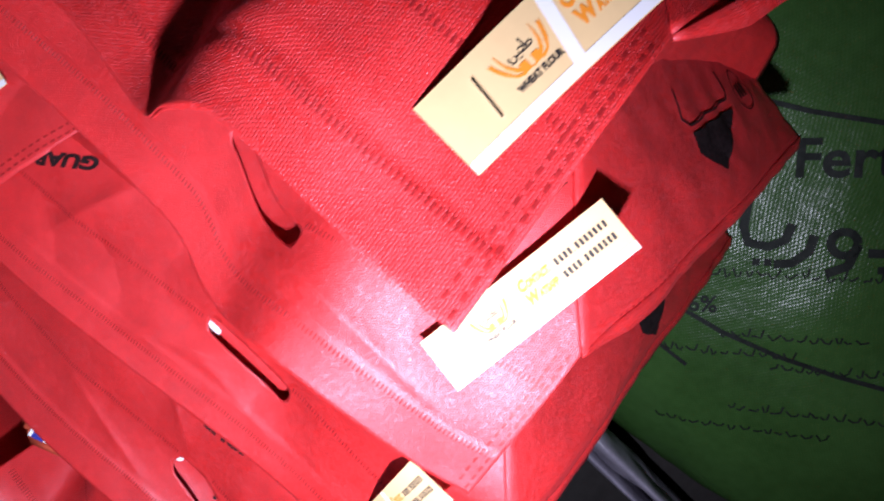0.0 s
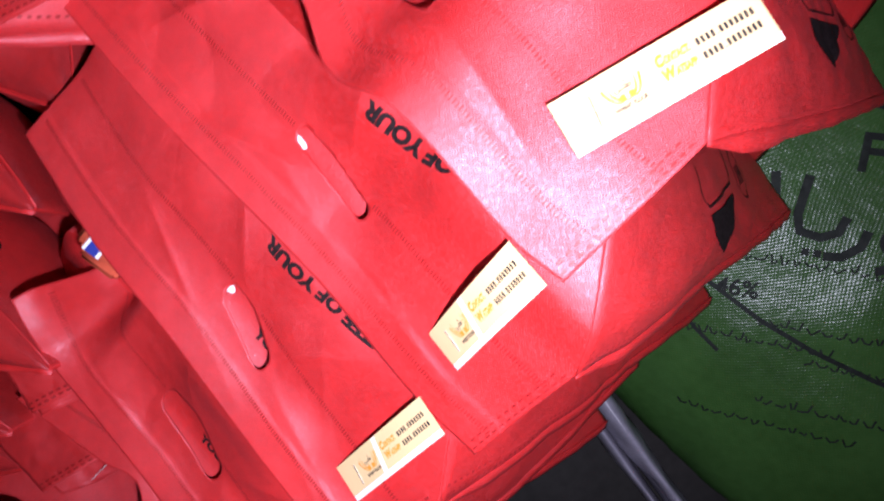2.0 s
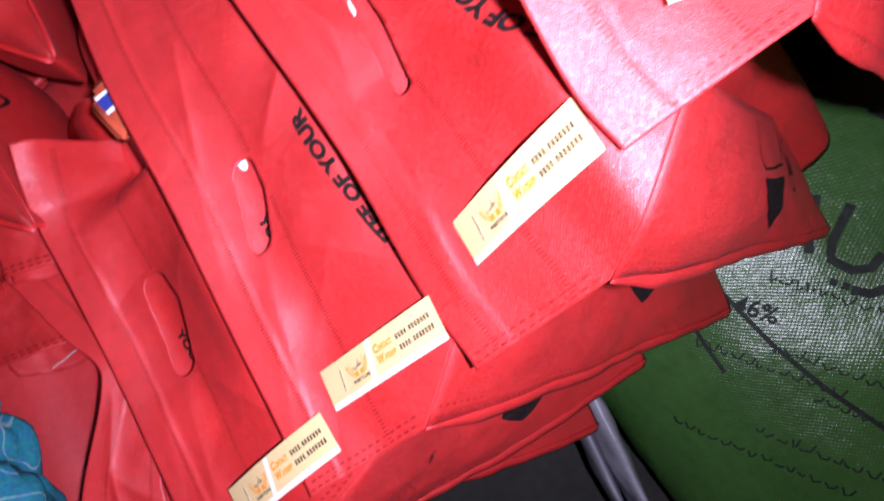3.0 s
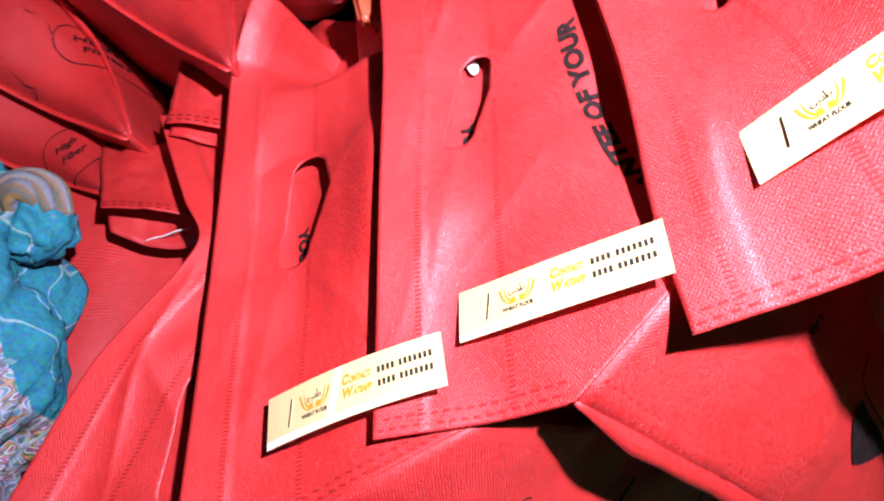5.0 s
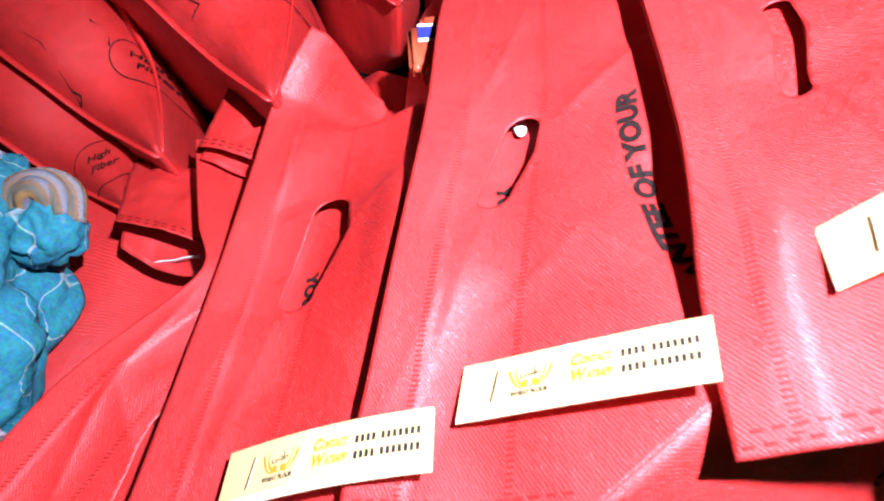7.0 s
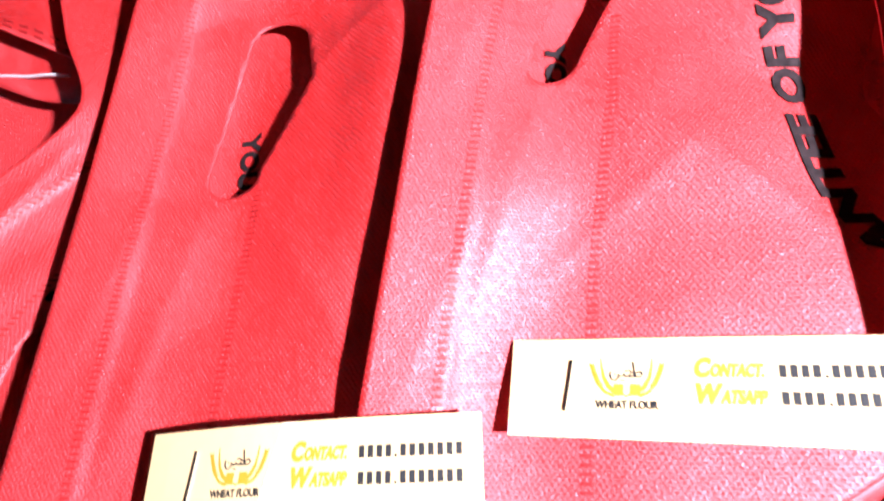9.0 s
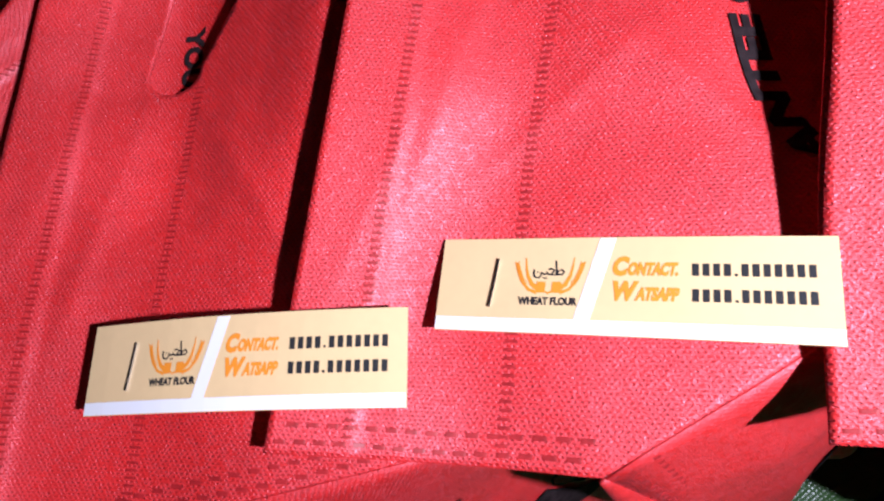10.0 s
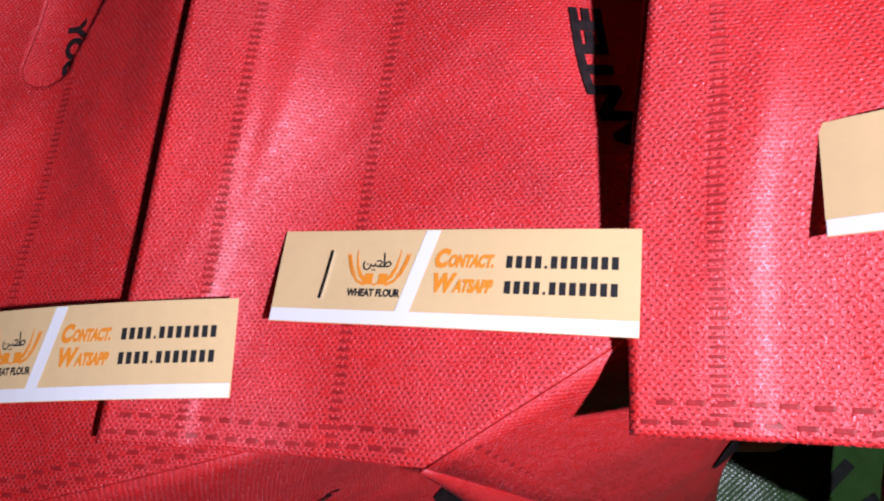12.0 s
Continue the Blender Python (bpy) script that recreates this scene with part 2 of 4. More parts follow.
def seam_line(name, flap, marks, parent):
    bm = bmesh.new()
    for u, y, du, dy in marks:
        dash(bm, flap.lifted, u, y, du, dy, 0.00012)
    return tagged(part(name, bm, seam_mat, parent, smooth=False), kind="stuff")


def letters(text, size, bold=0.022):
    """Built-in font outlines as a mesh lying in x, y."""
    cu = bpy.data.curves.new("text", "FONT")
    cu.body, cu.size, cu.resolution_u, cu.offset = text, size, 3, size * bold
    ob = bpy.data.objects.new("text", cu)
    me = bpy.data.meshes.new_from_object(ob)
    bm = bmesh.new()
    bm.from_mesh(me)
    bpy.data.objects.remove(ob)
    bpy.data.meshes.remove(me)
    bpy.data.curves.remove(cu)
    return bm


def printed(name, bm, place, material, parent, label="", cut=None):
    """Lay flat outlines onto a surface by place(x, y); long faces are cut to follow it."""
    if cut:
        bmesh.ops.triangulate(bm, faces=bm.faces)
        for _ in range(cut):
            long = [e for e in bm.edges if e.calc_length() > 0.006]
            if long:
                bmesh.ops.subdivide_edges(bm, edges=long, cuts=1)
        bmesh.ops.triangulate(bm, faces=bm.faces)
    for v in bm.verts:
        v.co = place(v.co.x, v.co.y)
    bmesh.ops.recalc_face_normals(bm, faces=bm.faces)
    return part(name, bm, material, parent, label, smooth=False)


def bar(bm, x0, y0, x1, y1, lean=0.0, n=1):
    for i in range(n):
        a, b = x0 + (x1 - x0) * i / n, x0 + (x1 - x0) * (i + 1) / n
        bm.faces.new([bm.verts.new((x + y * lean, y, 0)) for x, y in ((a, y0), (b, y0), (b, y1), (a, y1))])


def stroke(bm, pts, width):
    """A flat ribbon along a path; width may taper as (start, end)."""
    w0, w1 = width if isinstance(width, tuple) else (width, width)
    rows = []
    for i, p in enumerate(pts):
        a, b = Vector(pts[max(0, i - 1)]), Vector(pts[min(len(pts) - 1, i + 1)])
        t = (b - a).normalized()
        w = w0 + (w1 - w0) * i / (len(pts) - 1)
        nrm = Vector((-t.y, t.x)) * w / 2
        p = Vector(p)
        rows.append((bm.verts.new((*(p + nrm), 0)), bm.verts.new((*(p - nrm), 0))))
    for (a, b), (c, d) in zip(rows, rows[1:]):
        bm.faces.new((a, b, d, c))


def arc(cx, cy, r, a0, a1, n=10, ry=None):
    return [(cx + r * math.cos(radians(a0 + (a1 - a0) * i / n)), cy + (ry or r) * math.sin(radians(a0 + (a1 - a0) * i / n))) for i in range(n + 1)]


def pillow(name, centre, half1, half2, material, parent=None, label="", power=2.8, rings=44, sides=48, bumps=0.006, seed=0.0):
    """A stuffed bag body: cross-sections round centre(a) with half axes half1(a), half2(a), a from 0 to 1."""
    bm = bmesh.new()
    uv = bm.loops.layers.uv.new("UVMap")
    ulen, girth = (centre(1) - centre(0)).length, 3.6 * (half1(0.4).length + half2(0.4).length)
    rows = []
    for i in range(rings + 1):
        a = i / rings
        c, p, q = centre(a), half1(a), half2(a)
        row = []
        for j in range(sides):
            th = 2 * math.pi * j / sides
            co, si = math.cos(th), math.sin(th)
            v = c + p * math.copysign(abs(co) ** (2 / power), co) + q * math.copysign(abs(si) ** (2 / power), si)
            out = (v - c)
            w = noise.noise(v * 11 + Vector((seed, 0, 0))) * bumps + noise.noise(v * 34 + Vector((0, seed, 0))) * bumps * 0.35
            if out.length > 1e-6:
                v = v + out.normalized() * w * min(1, out.length / 0.03)
            row.append(bm.verts.new(v))
        rows.append(row)
    for i in range(rings):
        for j in range(sides):
            k = (j + 1) % sides
            f = bm.faces.new((rows[i][j], rows[i][k], rows[i + 1][k], rows[i + 1][j]))
            for loop, (x, y) in zip(f.loops, ((i, j), (i, j + 1), (i + 1, j + 1), (i + 1, j))):
                loop[uv].uv = (x / rings * ulen, y / sides * girth)
    bm.faces.new(rows[0][::-1])
    bm.faces.new(rows[-1])
    bmesh.ops.recalc_face_normals(bm, faces=bm.faces)
    return part(name, bm, material, parent, label)


# ---- the place ----
def box(name, x0, y0, z0, x1, y1, z1, material, kind="structure", label="", category=""):
    bm = bmesh.new()
    bmesh.ops.create_cube(bm, size=1)
    for v in bm.verts:
        v.co = Vector(((x0 + x1) / 2 + v.co.x * (x1 - x0), (y0 + y1) / 2 + v.co.y * (y1 - y0), (z0 + z1) / 2 + v.co.z * (z1 - z0)))
    return tagged(part(name, bm, material, smooth=False), label, category, "", kind)


FLOOR = -0.78
box("floor", -2.0, -2.0, FLOOR - 0.1, 2.2, 2.2, FLOOR, floor_mat, label="dark bare concrete store room floor", category="floor")
box("wall_north", -2.0, 2.0, FLOOR, 2.2, 2.1, 2.0, wall_mat, label="dusty plaster wall behind the pile of bags", category="wall")
box("wall_west", -2.1, -2.0, FLOOR, -2.0, 2.1, 2.0, wall_mat, label="dusty plaster side wall of the store", category="wall")
box("wall_east", 2.2, -2.0, FLOOR, 2.3, 2.1, 2.0, wall_mat, label="dusty plaster side wall of the store", category="wall")
box("wall_south", -2.1, -2.1, FLOOR, 2.3, -2.0, 2.0, wall_mat, label="dusty plaster wall behind the viewer", category="wall")
box("ceiling", -2.1, -2.1, 2.0, 2.3, 2.1, 2.1, wall_mat, label="dark plaster ceiling of the store", category="ceiling")


# ---- carrier bags in the leaning row ----
def label_card(parent, st, ea, eb, bend, tilt_end=0.0):
    """A printed card strip stapled to a bag. st: its top corner at the staple; ea along, eb down, both unit; bend: sag of the middle."""
    L, S = 0.110, 0.0295
    st, ea = Vector(st), Vector(ea).normalized()
    eb = Vector(eb)
    eb = (eb - ea * eb.dot(ea)).normalized()
    up = eb.cross(ea).normalized()
    if up.z < 0:
        up = -up

    def place(lift):
        def at(x, y):
            s = x / L
            return st + ea * x + eb * (S - y) + up * (0.0012 + 0.035 * max(0.0, 0.018 - x) + lift - bend * 4 * s * (1 - s) + tilt_end * s * s)
        return at

    bm = bmesh.new()
    n = 14
    rows = [[[bm.verts.new(place(h)(L * i / n, y)) for y in (0, S * 0.5, S)] for i in range(n + 1)] for h in (0.0, 0.0004)]
    for r in rows:
        for i in range(n):
            for k in range(2):
                bm.faces.new((r[i][k], r[i + 1][k], r[i + 1][k + 1], r[i][k + 1]))
    lower, upper = rows
    rim = [(i, 0) for i in range(n + 1)] + [(n, 1)] + [(i, 2) for i in range(n, -1, -1)] + [(0, 1)]
    for (i, k), (a, b) in zip(rim, rim[1:] + rim[:1]):
        bm.faces.new((lower[i][k], lower[a][b], upper[a][b], upper[i][k]))
    bmesh.ops.recalc_face_normals(bm, faces=bm.faces)
    card = part("label_card", bm, cream, parent, "cream printed paper label strip", smooth=False)
    top = place(0.00055)
    # white foot and slanting white divider
    bm = bmesh.new()
    bar(bm, 0.0002, 0.0002, L - 0.0002, 0.0042, n=14)
    printed("white_border", bm, top, white, card)
    bm = bmesh.new()
    bar(bm, 0.0412, 0.0042, 0.0457, S - 0.0003, 0.27)
    printed("white_divider", bm, top, white, card)
    # emblem: wheat ears outside two horns, two little sacks, a flowing script word
    mid = 0.0345
    bm = bmesh.new()
    for side in (-1, 1):
        stroke(bm, [(mid + side * x, y) for x, y in ((0.0028, 0.0132), (0.0050, 0.0148), (0.0064, 0.0175), (0.0070, 0.0205), (0.0073, 0.0232))], (0.0016, 0.0002))
        ear = [(mid + side * x, y) for x, y in ((0.0034, 0.0122), (0.0060, 0.0132), (0.0080, 0.0155), (0.0092, 0.0185), (0.0100, 0.0215))]
        stroke(bm, ear, (0.0010, 0.0004))
        for k in range(8):
            t = 1.6 + k * 0.3
            (x0, y0), (x1, y1) = ear[min(3, int(t))], ear[min(3, int(t)) + 1]
            x, y = x0 + (x1 - x0) * (t - min(3, int(t))), y0 + (y1 - y0) * (t - min(3, int(t)))
            for lean in (-0.5, 1.0):
                stroke(bm, [(x, y), (x + side * 0.0006 * lean, y + 0.0006), (x + side * 0.0007 * lean, y + 0.0014)], (0.0007, 0.0002))
        x = mid + side * 0.0023
        bm.faces.new([bm.verts.new((x + a, y, 0)) for a, y in ((-0.0014, 0.0122), (0.0013, 0.0122), (0.0015, 0.0156), (-0.0012, 0.0156))])
    stroke(bm, [(mid - 0.0009, 0.0126), (mid, 0.0120), (mid + 0.0009, 0.0126)], 0.0005)
    printed("wheat_emblem", bm, top, orange, card, "orange wheat ear emblem")
    bm = bmesh.new()
    word = ((393, 180), (390, 195), (396, 210), (410, 213), (420, 203), (421, 190), (428, 198), (438, 199), (441, 188), (446, 199), (458, 200), (478, 200), (500, 199), (508, 190), (500, 180), (488, 184), (478, 198))

    def pen(points):
        return [(mid + (x - 450) * 0.000078, 0.0178 + (200 - y) * 0.000078) for x, y in points]
    stroke(bm, pen(word), 0.00055)
    stroke(bm, pen(((446, 179), (460, 176), (470, 183), (462, 193), (454, 200))), 0.0005)
    stroke(bm, pen(((474, 144), (477, 170), (479, 198))), 0.00055)
    for x, y in ((407, 190), (431, 214), (440, 214)):
        (px, py), = pen(((x, y),))
        bar(bm, px - 0.00025, py - 0.00025, px + 0.00025, py + 0.00025)
    printed("script_mark", bm, top, black, card)
    bm = letters("WHEAT FLOUR", 0.0031, 0.05)
    width = max(v.co.x for v in bm.verts)
    printed("label_text", bm, lambda x, y: top(0.0258 + x * 0.0174 / width, 0.0086 + y), black, card, "black words WHEAT FLOUR")
    for word, y in (("Contact.", 0.0180), ("Watsapp", 0.0106)):
        bm = letters(word[0], 0.0074, 0.06)
        start = max(v.co.x for v in bm.verts) + 0.0003
        small = letters(word[1:].upper(), 0.0050, 0.06)
        for v in small.verts:
            v.co.x = start + v.co.x * 0.8
        rest = bpy.data.meshes.new("rest")
        small.to_mesh(rest)
        small.free()
        bm.from_mesh(rest)
        bpy.data.meshes.remove(rest)
        width = max(v.co.x for v in bm.verts)
        printed("label_text", bm, lambda x, yy, y=y, width=width: top(0.0525 + x * 0.0180 / width + yy * 0.2, y + yy), orange, card, "orange word on the label")
        # the digits of the number, as plain bars
        bm = bmesh.new()
        x = 0.0742
        for k in range(12):
            w = 0.0007 if k == 4 else 0.0017
            bar(bm, x, y - 0.0002, x + w, y + (0.0006 if k == 4 else 0.0034))
            x += w + 0.00098
        tagged(printed("number_print", bm, top, black, card), kind="stuff")
    # staple
    bm = bmesh.new()
    pts = [(0.0168, 0.0075), (0.0178, 0.0152), (0.0186, 0.0228)]
    stroke(bm, pts, 0.0007)
    ret = bmesh.ops.extrude_face_region(bm, geom=bm.faces[:])
    for v in [g for g in ret["geom"] if isinstance(g, bmesh.types.BMVert)]:
        v.co.z = 0.0007
    for v in bm.verts:
        z = v.co.z
        v.co = place(0.0004 + z)(v.co.x, v.co.y)
    bmesh.ops.recalc_face_normals(bm, faces=bm.faces)
    part("staple", bm, steel, card, "thin steel staple", smooth=False)
    return card


def on_mesh(ob, origin, ex, ey, way, lift=0.0008):
    """Lays flat print on a mesh: the point (x, y) of the plane goes along way until it meets ob."""
    bm = bmesh.new()
    bm.from_mesh(ob.data)
    tree = BVHTree.FromBMesh(bm)
    bm.free()
    origin, ex, ey, way = Vector(origin), Vector(ex).normalized(), Vector(ey).normalized(), Vector(way).normalized()

    def place(x, y):
        p = origin + ex * x + ey * y
        hit, nrm, _, _ = tree.ray_cast(p, way)
        if hit is None:
            hit, nrm, _, _ = tree.find_nearest(p)
        if nrm.dot(way) > 0:
            nrm = -nrm
        return hit + nrm * lift
    return place


def brand_print(bag, place):
    """The black arrow head, open bracket and ringed mark printed near a bag's lower corner."""
    bm = bmesh.new()
    n = 8
    for i in range(n):
        x0, x1 = 0.05 * i / n, 0.05 * (i + 1) / n
        bm.faces.new([bm.verts.new((x, y, 0)) for x, y in ((x0, 0.0), (x1, 0.0), (x1, -0.03 * (1 - abs(x1 - 0.02) / 0.032)), (x0, -0.03 * (1 - abs(x0 - 0.02) / 0.032)))])
    printed("arrow_print", bm, place, ink, bag, "black arrow head print", cut=3)
    bm = bmesh.new()
    stroke(bm, [(-0.004, 0.022), (-0.005, 0.008), (0.0, 0.004), (0.02, 0.005), (0.05, 0.006), (0.054, 0.010), (0.055, 0.022)], 0.0012)
    printed("bracket_print", bm, place, ink, bag, cut=3)
    bm = bmesh.new()
    stroke(bm, arc(0.078, 0.004, 0.010, 0, 360, 24, 0.014), 0.0010)
    for k in (-1, 0, 1):
        bar(bm, 0.078 + k * 0.004 - 0.0011, -0.001, 0.078 + k * 0.004 + 0.0011, 0.009)
    printed("ring_print", bm, place, ink, bag, cut=3)


def carrier_bag(label, flap, length, hole, card, fold, next_fold, tip, seed, near_cut=0.0, text=None, seams=(0.0235, 0.068), depth=0.40, slope=0.75, brand=0.0,
                liner=None, sunk=0.024, slack=0.017, inner="", group="carrier bags in the leaning row"):
    bag = new("carrier_bag")
    bag.empty_display_size = 0.05
    tagged(bag, label, "carrier bag", group)
    flap_sheet("front_panel", flap, length, hole, 0.0, bag, near_cut, slope)
    back = flap_sheet("back_panel", flap, length * 0.85, None, slack, bag, near_cut, slope, cell=0.006)
    if inner:
        lay = on_mesh(back, flap.at(hole[0], hole[1]) + Vector((0, 0, 0.05)), (0, -1, 0), (1, 0, 0), (0, 0, -1), 0.0012)
        printed("inner_print", letters(inner, 0.013, 0.055), lambda x, y: lay(x + 0.004, y * 0.8 - 0.004), ink, bag, "black stencil words inside", cut=1)
    # pressed seam lines across the mouth hem and along the side edge
    rng = random.Random(seed)
    for u in seams:
        marks = []
        y = flap.lo + 0.006
        while y < flap.hi - 0.006:
            uu = u + 0.0012 * math.sin(y * 21 + seed) + rng.uniform(-0.0002, 0.0002)
            if not hole or hole_distance(uu, y, hole) > 0.004:
                marks.append((uu, y, 0.0034, 0.0009))
            y += 0.0024
        seam_line("hem_seam", flap, marks, bag)
    for row in (0.0035, 0.0085):
        marks = []
        u = 0.004 + (row > 0.005) * 0.003
        while u < (length if slope < 0.5 else near_cut or length) - 0.004:
            low = flap.lo + (max(0, u - near_cut) * slope if near_cut else 0)
            marks.append((u, low + row + 0.0004 * math.sin(u * 90), 0.0036, 0.0014))
            u += 0.0059
        seam_line("side_seam", flap, marks, bag)
    # filled body
    fold, nxt, tip = Vector(fold), Vector(next_fold), Vector(tip)
    half = (nxt - fold) / 2
    sink = Vector((half.z, 0, -half.x)).normalized() * sunk
    top = fold + half + sink
    thick = [(0, 0.62), (0.05, 0.88), (0.25, 0.96), (0.6, 0.88), (0.9, 0.70), (1, 0.55)]
    wide = [(0, 0.86), (0.1, 0.93), (0.6, 0.90), (0.9, 0.95), (1, 1.0)]
    foot = tip + half * 0.48

    def centre(a):
        c = top.lerp(foot, a)
        c.y += depth / 2 + 0.062 + 0.025 * (1 - a)
        return c

    pillow("body", centre, lambda a: half * curve_through(thick, a), lambda a: Vector((0, depth / 2 * curve_through(wide, a), 0)), red, bag,
           "stuffed red fabric body", power=4.5, seed=seed * 7.0, bumps=0.004)
    # side panel: from the turned-in edge of the flap down to the lower corner
    run = length - near_cut
    reach = (tip - flap.at(near_cut, flap.lo)).length

    def side(p, v):
        u = near_cut + run * p
        e = flap.at(u, flap.lo + (u - near_cut) * slope)
        f = tip + half * 0.45 * p + Vector((0, 0.125 * p, 0))
        q = e.lerp(f, v)
        bulge = math.sin(math.pi * min(1, max(0, v))) ** 0.6 * math.sin(math.pi * min(1, max(0, p)) * 0.9 + 0.1)
        q.y -= 0.020 * bulge
        k = Vector((p * 1.4 + seed, v * 3.0, seed * 1.7))
        return q + Vector((0.3, -1, 0.4)) * (0.006 * noise.noise(k) + 0.004 * abs(noise.noise(k * 2.7))) * min(1, v * 8)

    bm = bmesh.new()
    uv = bm.loops.layers.uv.new("UVMap")
    np_, nv = 16, 60
    rows = [[bm.verts.new(side(i / np_, j / nv)) for i in range(np_ + 1)] for j in range(nv + 1)]
    for j in range(nv):
        for i in range(np_):
            f = bm.faces.new((rows[j][i], rows[j][i + 1], rows[j + 1][i + 1], rows[j + 1][i]))
            for loop, (x, y) in zip(f.loops, ((i, j), (i + 1, j), (i + 1, j + 1), (i, j + 1))):
                loop[uv].uv = (x / np_ * run, y / nv * reach)
    panel = part("side_panel", bm, red, bag)
    m = panel.modifiers.new("thickness", "SOLIDIFY")
    m.thickness = 0.0008
    # the flat seam fin that stands out along its lower edge, down to the pointed corner
    bm = bmesh.new()
    uv = bm.loops.layers.uv.new("UVMap")
    out = (Vector((0, -0.5, 0)) - half.normalized()).normalized()
    rows = []
    for i in range(61):
        a = i / 60
        w = (0.009 + 0.002 * noise.noise(Vector((a * 9, seed, 0)))) * min(1, 0.2 + a * 8)
        c = side(0.0, a)
        rows.append([bm.verts.new(c + out * w * k) for k in (-0.3, 0.5, 1.0)])
    for i in range(60):
        for k in range(2):
            f = bm.faces.new((rows[i][k], rows[i + 1][k], rows[i + 1][k + 1], rows[i][k + 1]))
            for loop, (x, y) in zip(f.loops, ((i, k), (i + 1, k), (i + 1, k + 1), (i, k + 1))):
                loop[uv].uv = (x * 0.008, y * 0.006)
    fin = part("seam_fin", bm, red, bag)
    m = fin.modifiers.new("thickness", "SOLIDIFY")
    m.thickness = 0.001
    bm = bmesh.new()
    for i in range(1, int(reach / 0.0062)):
        v = i * 0.0062 / reach
        for p in (0.035, 0.075):
            dash(bm, lambda x, y, h: side(x, y) + Vector((-0.2, -0.9, 0.5)).normalized() * (h + 0.0006), p, v, 0.013, 0.0034 / reach, 0.0004)
    tagged(part("side_seam", bm, seam_mat, bag, smooth=False), kind="stuff")
    if brand:
        wide_run = run * 1.2

        def side_lift(p, v, h):
            q = side(p, v)
            n = (side(p + 0.02, v) - q).cross(side(p, v + 0.01) - q).normalized()
            return q + n * (h if n.y < 0 else -h)

        def on_side(x, y):
            return side_lift(0.60 + 1.3 * y / wide_run, brand + 2.0 * x / reach, 0.002)
        brand_print(bag, on_side)
        if seed in (4, 5):
            printed("print", letters("GU", 0.008, 0.045), lambda x, y: side_lift(0.55 + x / wide_run, 0.20 + y / reach, 0.0015), ink, bag, cut=1)
    for words, path, y0, size in text or ():
        bm = letters(words, size, 0.055)
        off = []
        for v in bm.verts:  # the first letters lie round the turned edge, out of sight
            y = y0 + v.co.x
            u = curve_through(path, y) - v.co.y * 0.76 - curve_through(flap.mx, y)
            if u > length - 0.004 or (near_cut and y < flap.lo + (u - near_cut) * slope + 0.003):
                off.append(v)
        bmesh.ops.delete(bm, geom=off, context="VERTS")
        printed("print", bm, lambda x, y: flap.lifted(curve_through(path, y0 + x) - y * 0.76 - curve_through(flap.mx, y0 + x), y0 + x, 0.0007), ink, bag, "black stencil words", cut=2)
    if liner:  # pale inner packet that shows through the top of the slot
        bm = bmesh.new()
        bmesh.ops.create_uvsphere(bm, u_segments=16, v_segments=8, radius=1)
        p = flap.at(hole[0] + liner[0], hole[1] + hole[2] + liner[1]) - Vector((0, 0, liner[2]))
        for v in bm.verts:
            v.co = Vector((v.co.x * liner[3], v.co.y * liner[4], v.co.z * 0.002)) + p
        part("inner_packet", bm, white, bag, "pale inner packet")
    if card:
        label_card(bag, *card)
    return bag


flap_a = Flap([(0.044, 0.308, 0.272), (0.092, 0.312, 0.268), (0.15, 0.317, 0.258), (0.172, 0.309, 0.243), (0.195, 0.300, 0.212), (0.26, 0.313, 0.195), (0.42, 0.33, 0.18)],
              [(0.04, [(0, 0), (0.045, -0.007), (0.08, -0.010), (0.12, -0.024), (0.18, -0.06)]), (0.2, [(0, 0), (0.05, 0.005), (0.1, 0.0), (0.2, -0.04)])], 1, calm=0.075)
flap_b = Flap([(-0.012, 0.236, 0.117), (0.02, 0.232, 0.120), (0.108, 0.235, 0.138), (0.162, 0.230, 0.103), (0.21, 0.25, 0.10), (0.40, 0.27, 0.10)],
              [(0.0, [(0, 0), (0.05, 0.018), (0.09, 0.022), (0.15, 0.024), (0.20, 0.0)]), (0.10, [(0, 0), (0.05, 0.005), (0.1, 0.012), (0.2, 0.02)]),
               (0.16, [(0, 0), (0.06, 0.01), (0.1, 0.03), (0.2, 0.05)])], 2,
              creases=((0.03, 0.02, 0.045, 0.14, 0.003, 0.010), (0.07, 0.13, 0.13, 0.06, 0.003, 0.012)), calm=0.03)
flap_c = Flap([(-0.056, 0.131, -0.006), (0.0, 0.129, 0.0), (0.10, 0.136, 0.008), (0.27, 0.134, 0.010), (0.39, 0.139, 0.010)],
              [(0.02, [(0, 0), (0.037, 0.027), (0.08, 0.070), (0.102, 0.106), (0.15, 0.118)]), (0.13, [(0, 0), (0.05, 0.010), (0.075, 0.026), (0.10, 0.058), (0.16, 0.085)]),
               (0.22, [(0, 0), (0.05, 0.006), (0.10, 0.03), (0.16, 0.05)])], 3,
              creases=((0.06, 0.11, 0.10, 0.06, 0.004, 0.012), (0.035, 0.09, 0.02, -0.02, 0.0026, 0.011), (0.045, 0.16, 0.02, 0.24, 0.004, 0.010), (0.075, 0.14, 0.12, 0.16, 0.003, 0.010), (0.045, 0.315, 0.115, 0.265, 0.006, 0.012), (0.012, -0.04, 0.026, 0.05, 0.0010, 0.006), (0.02, 0.10, 0.045, 0.20, 0.0018, 0.008)), calm=0.008)
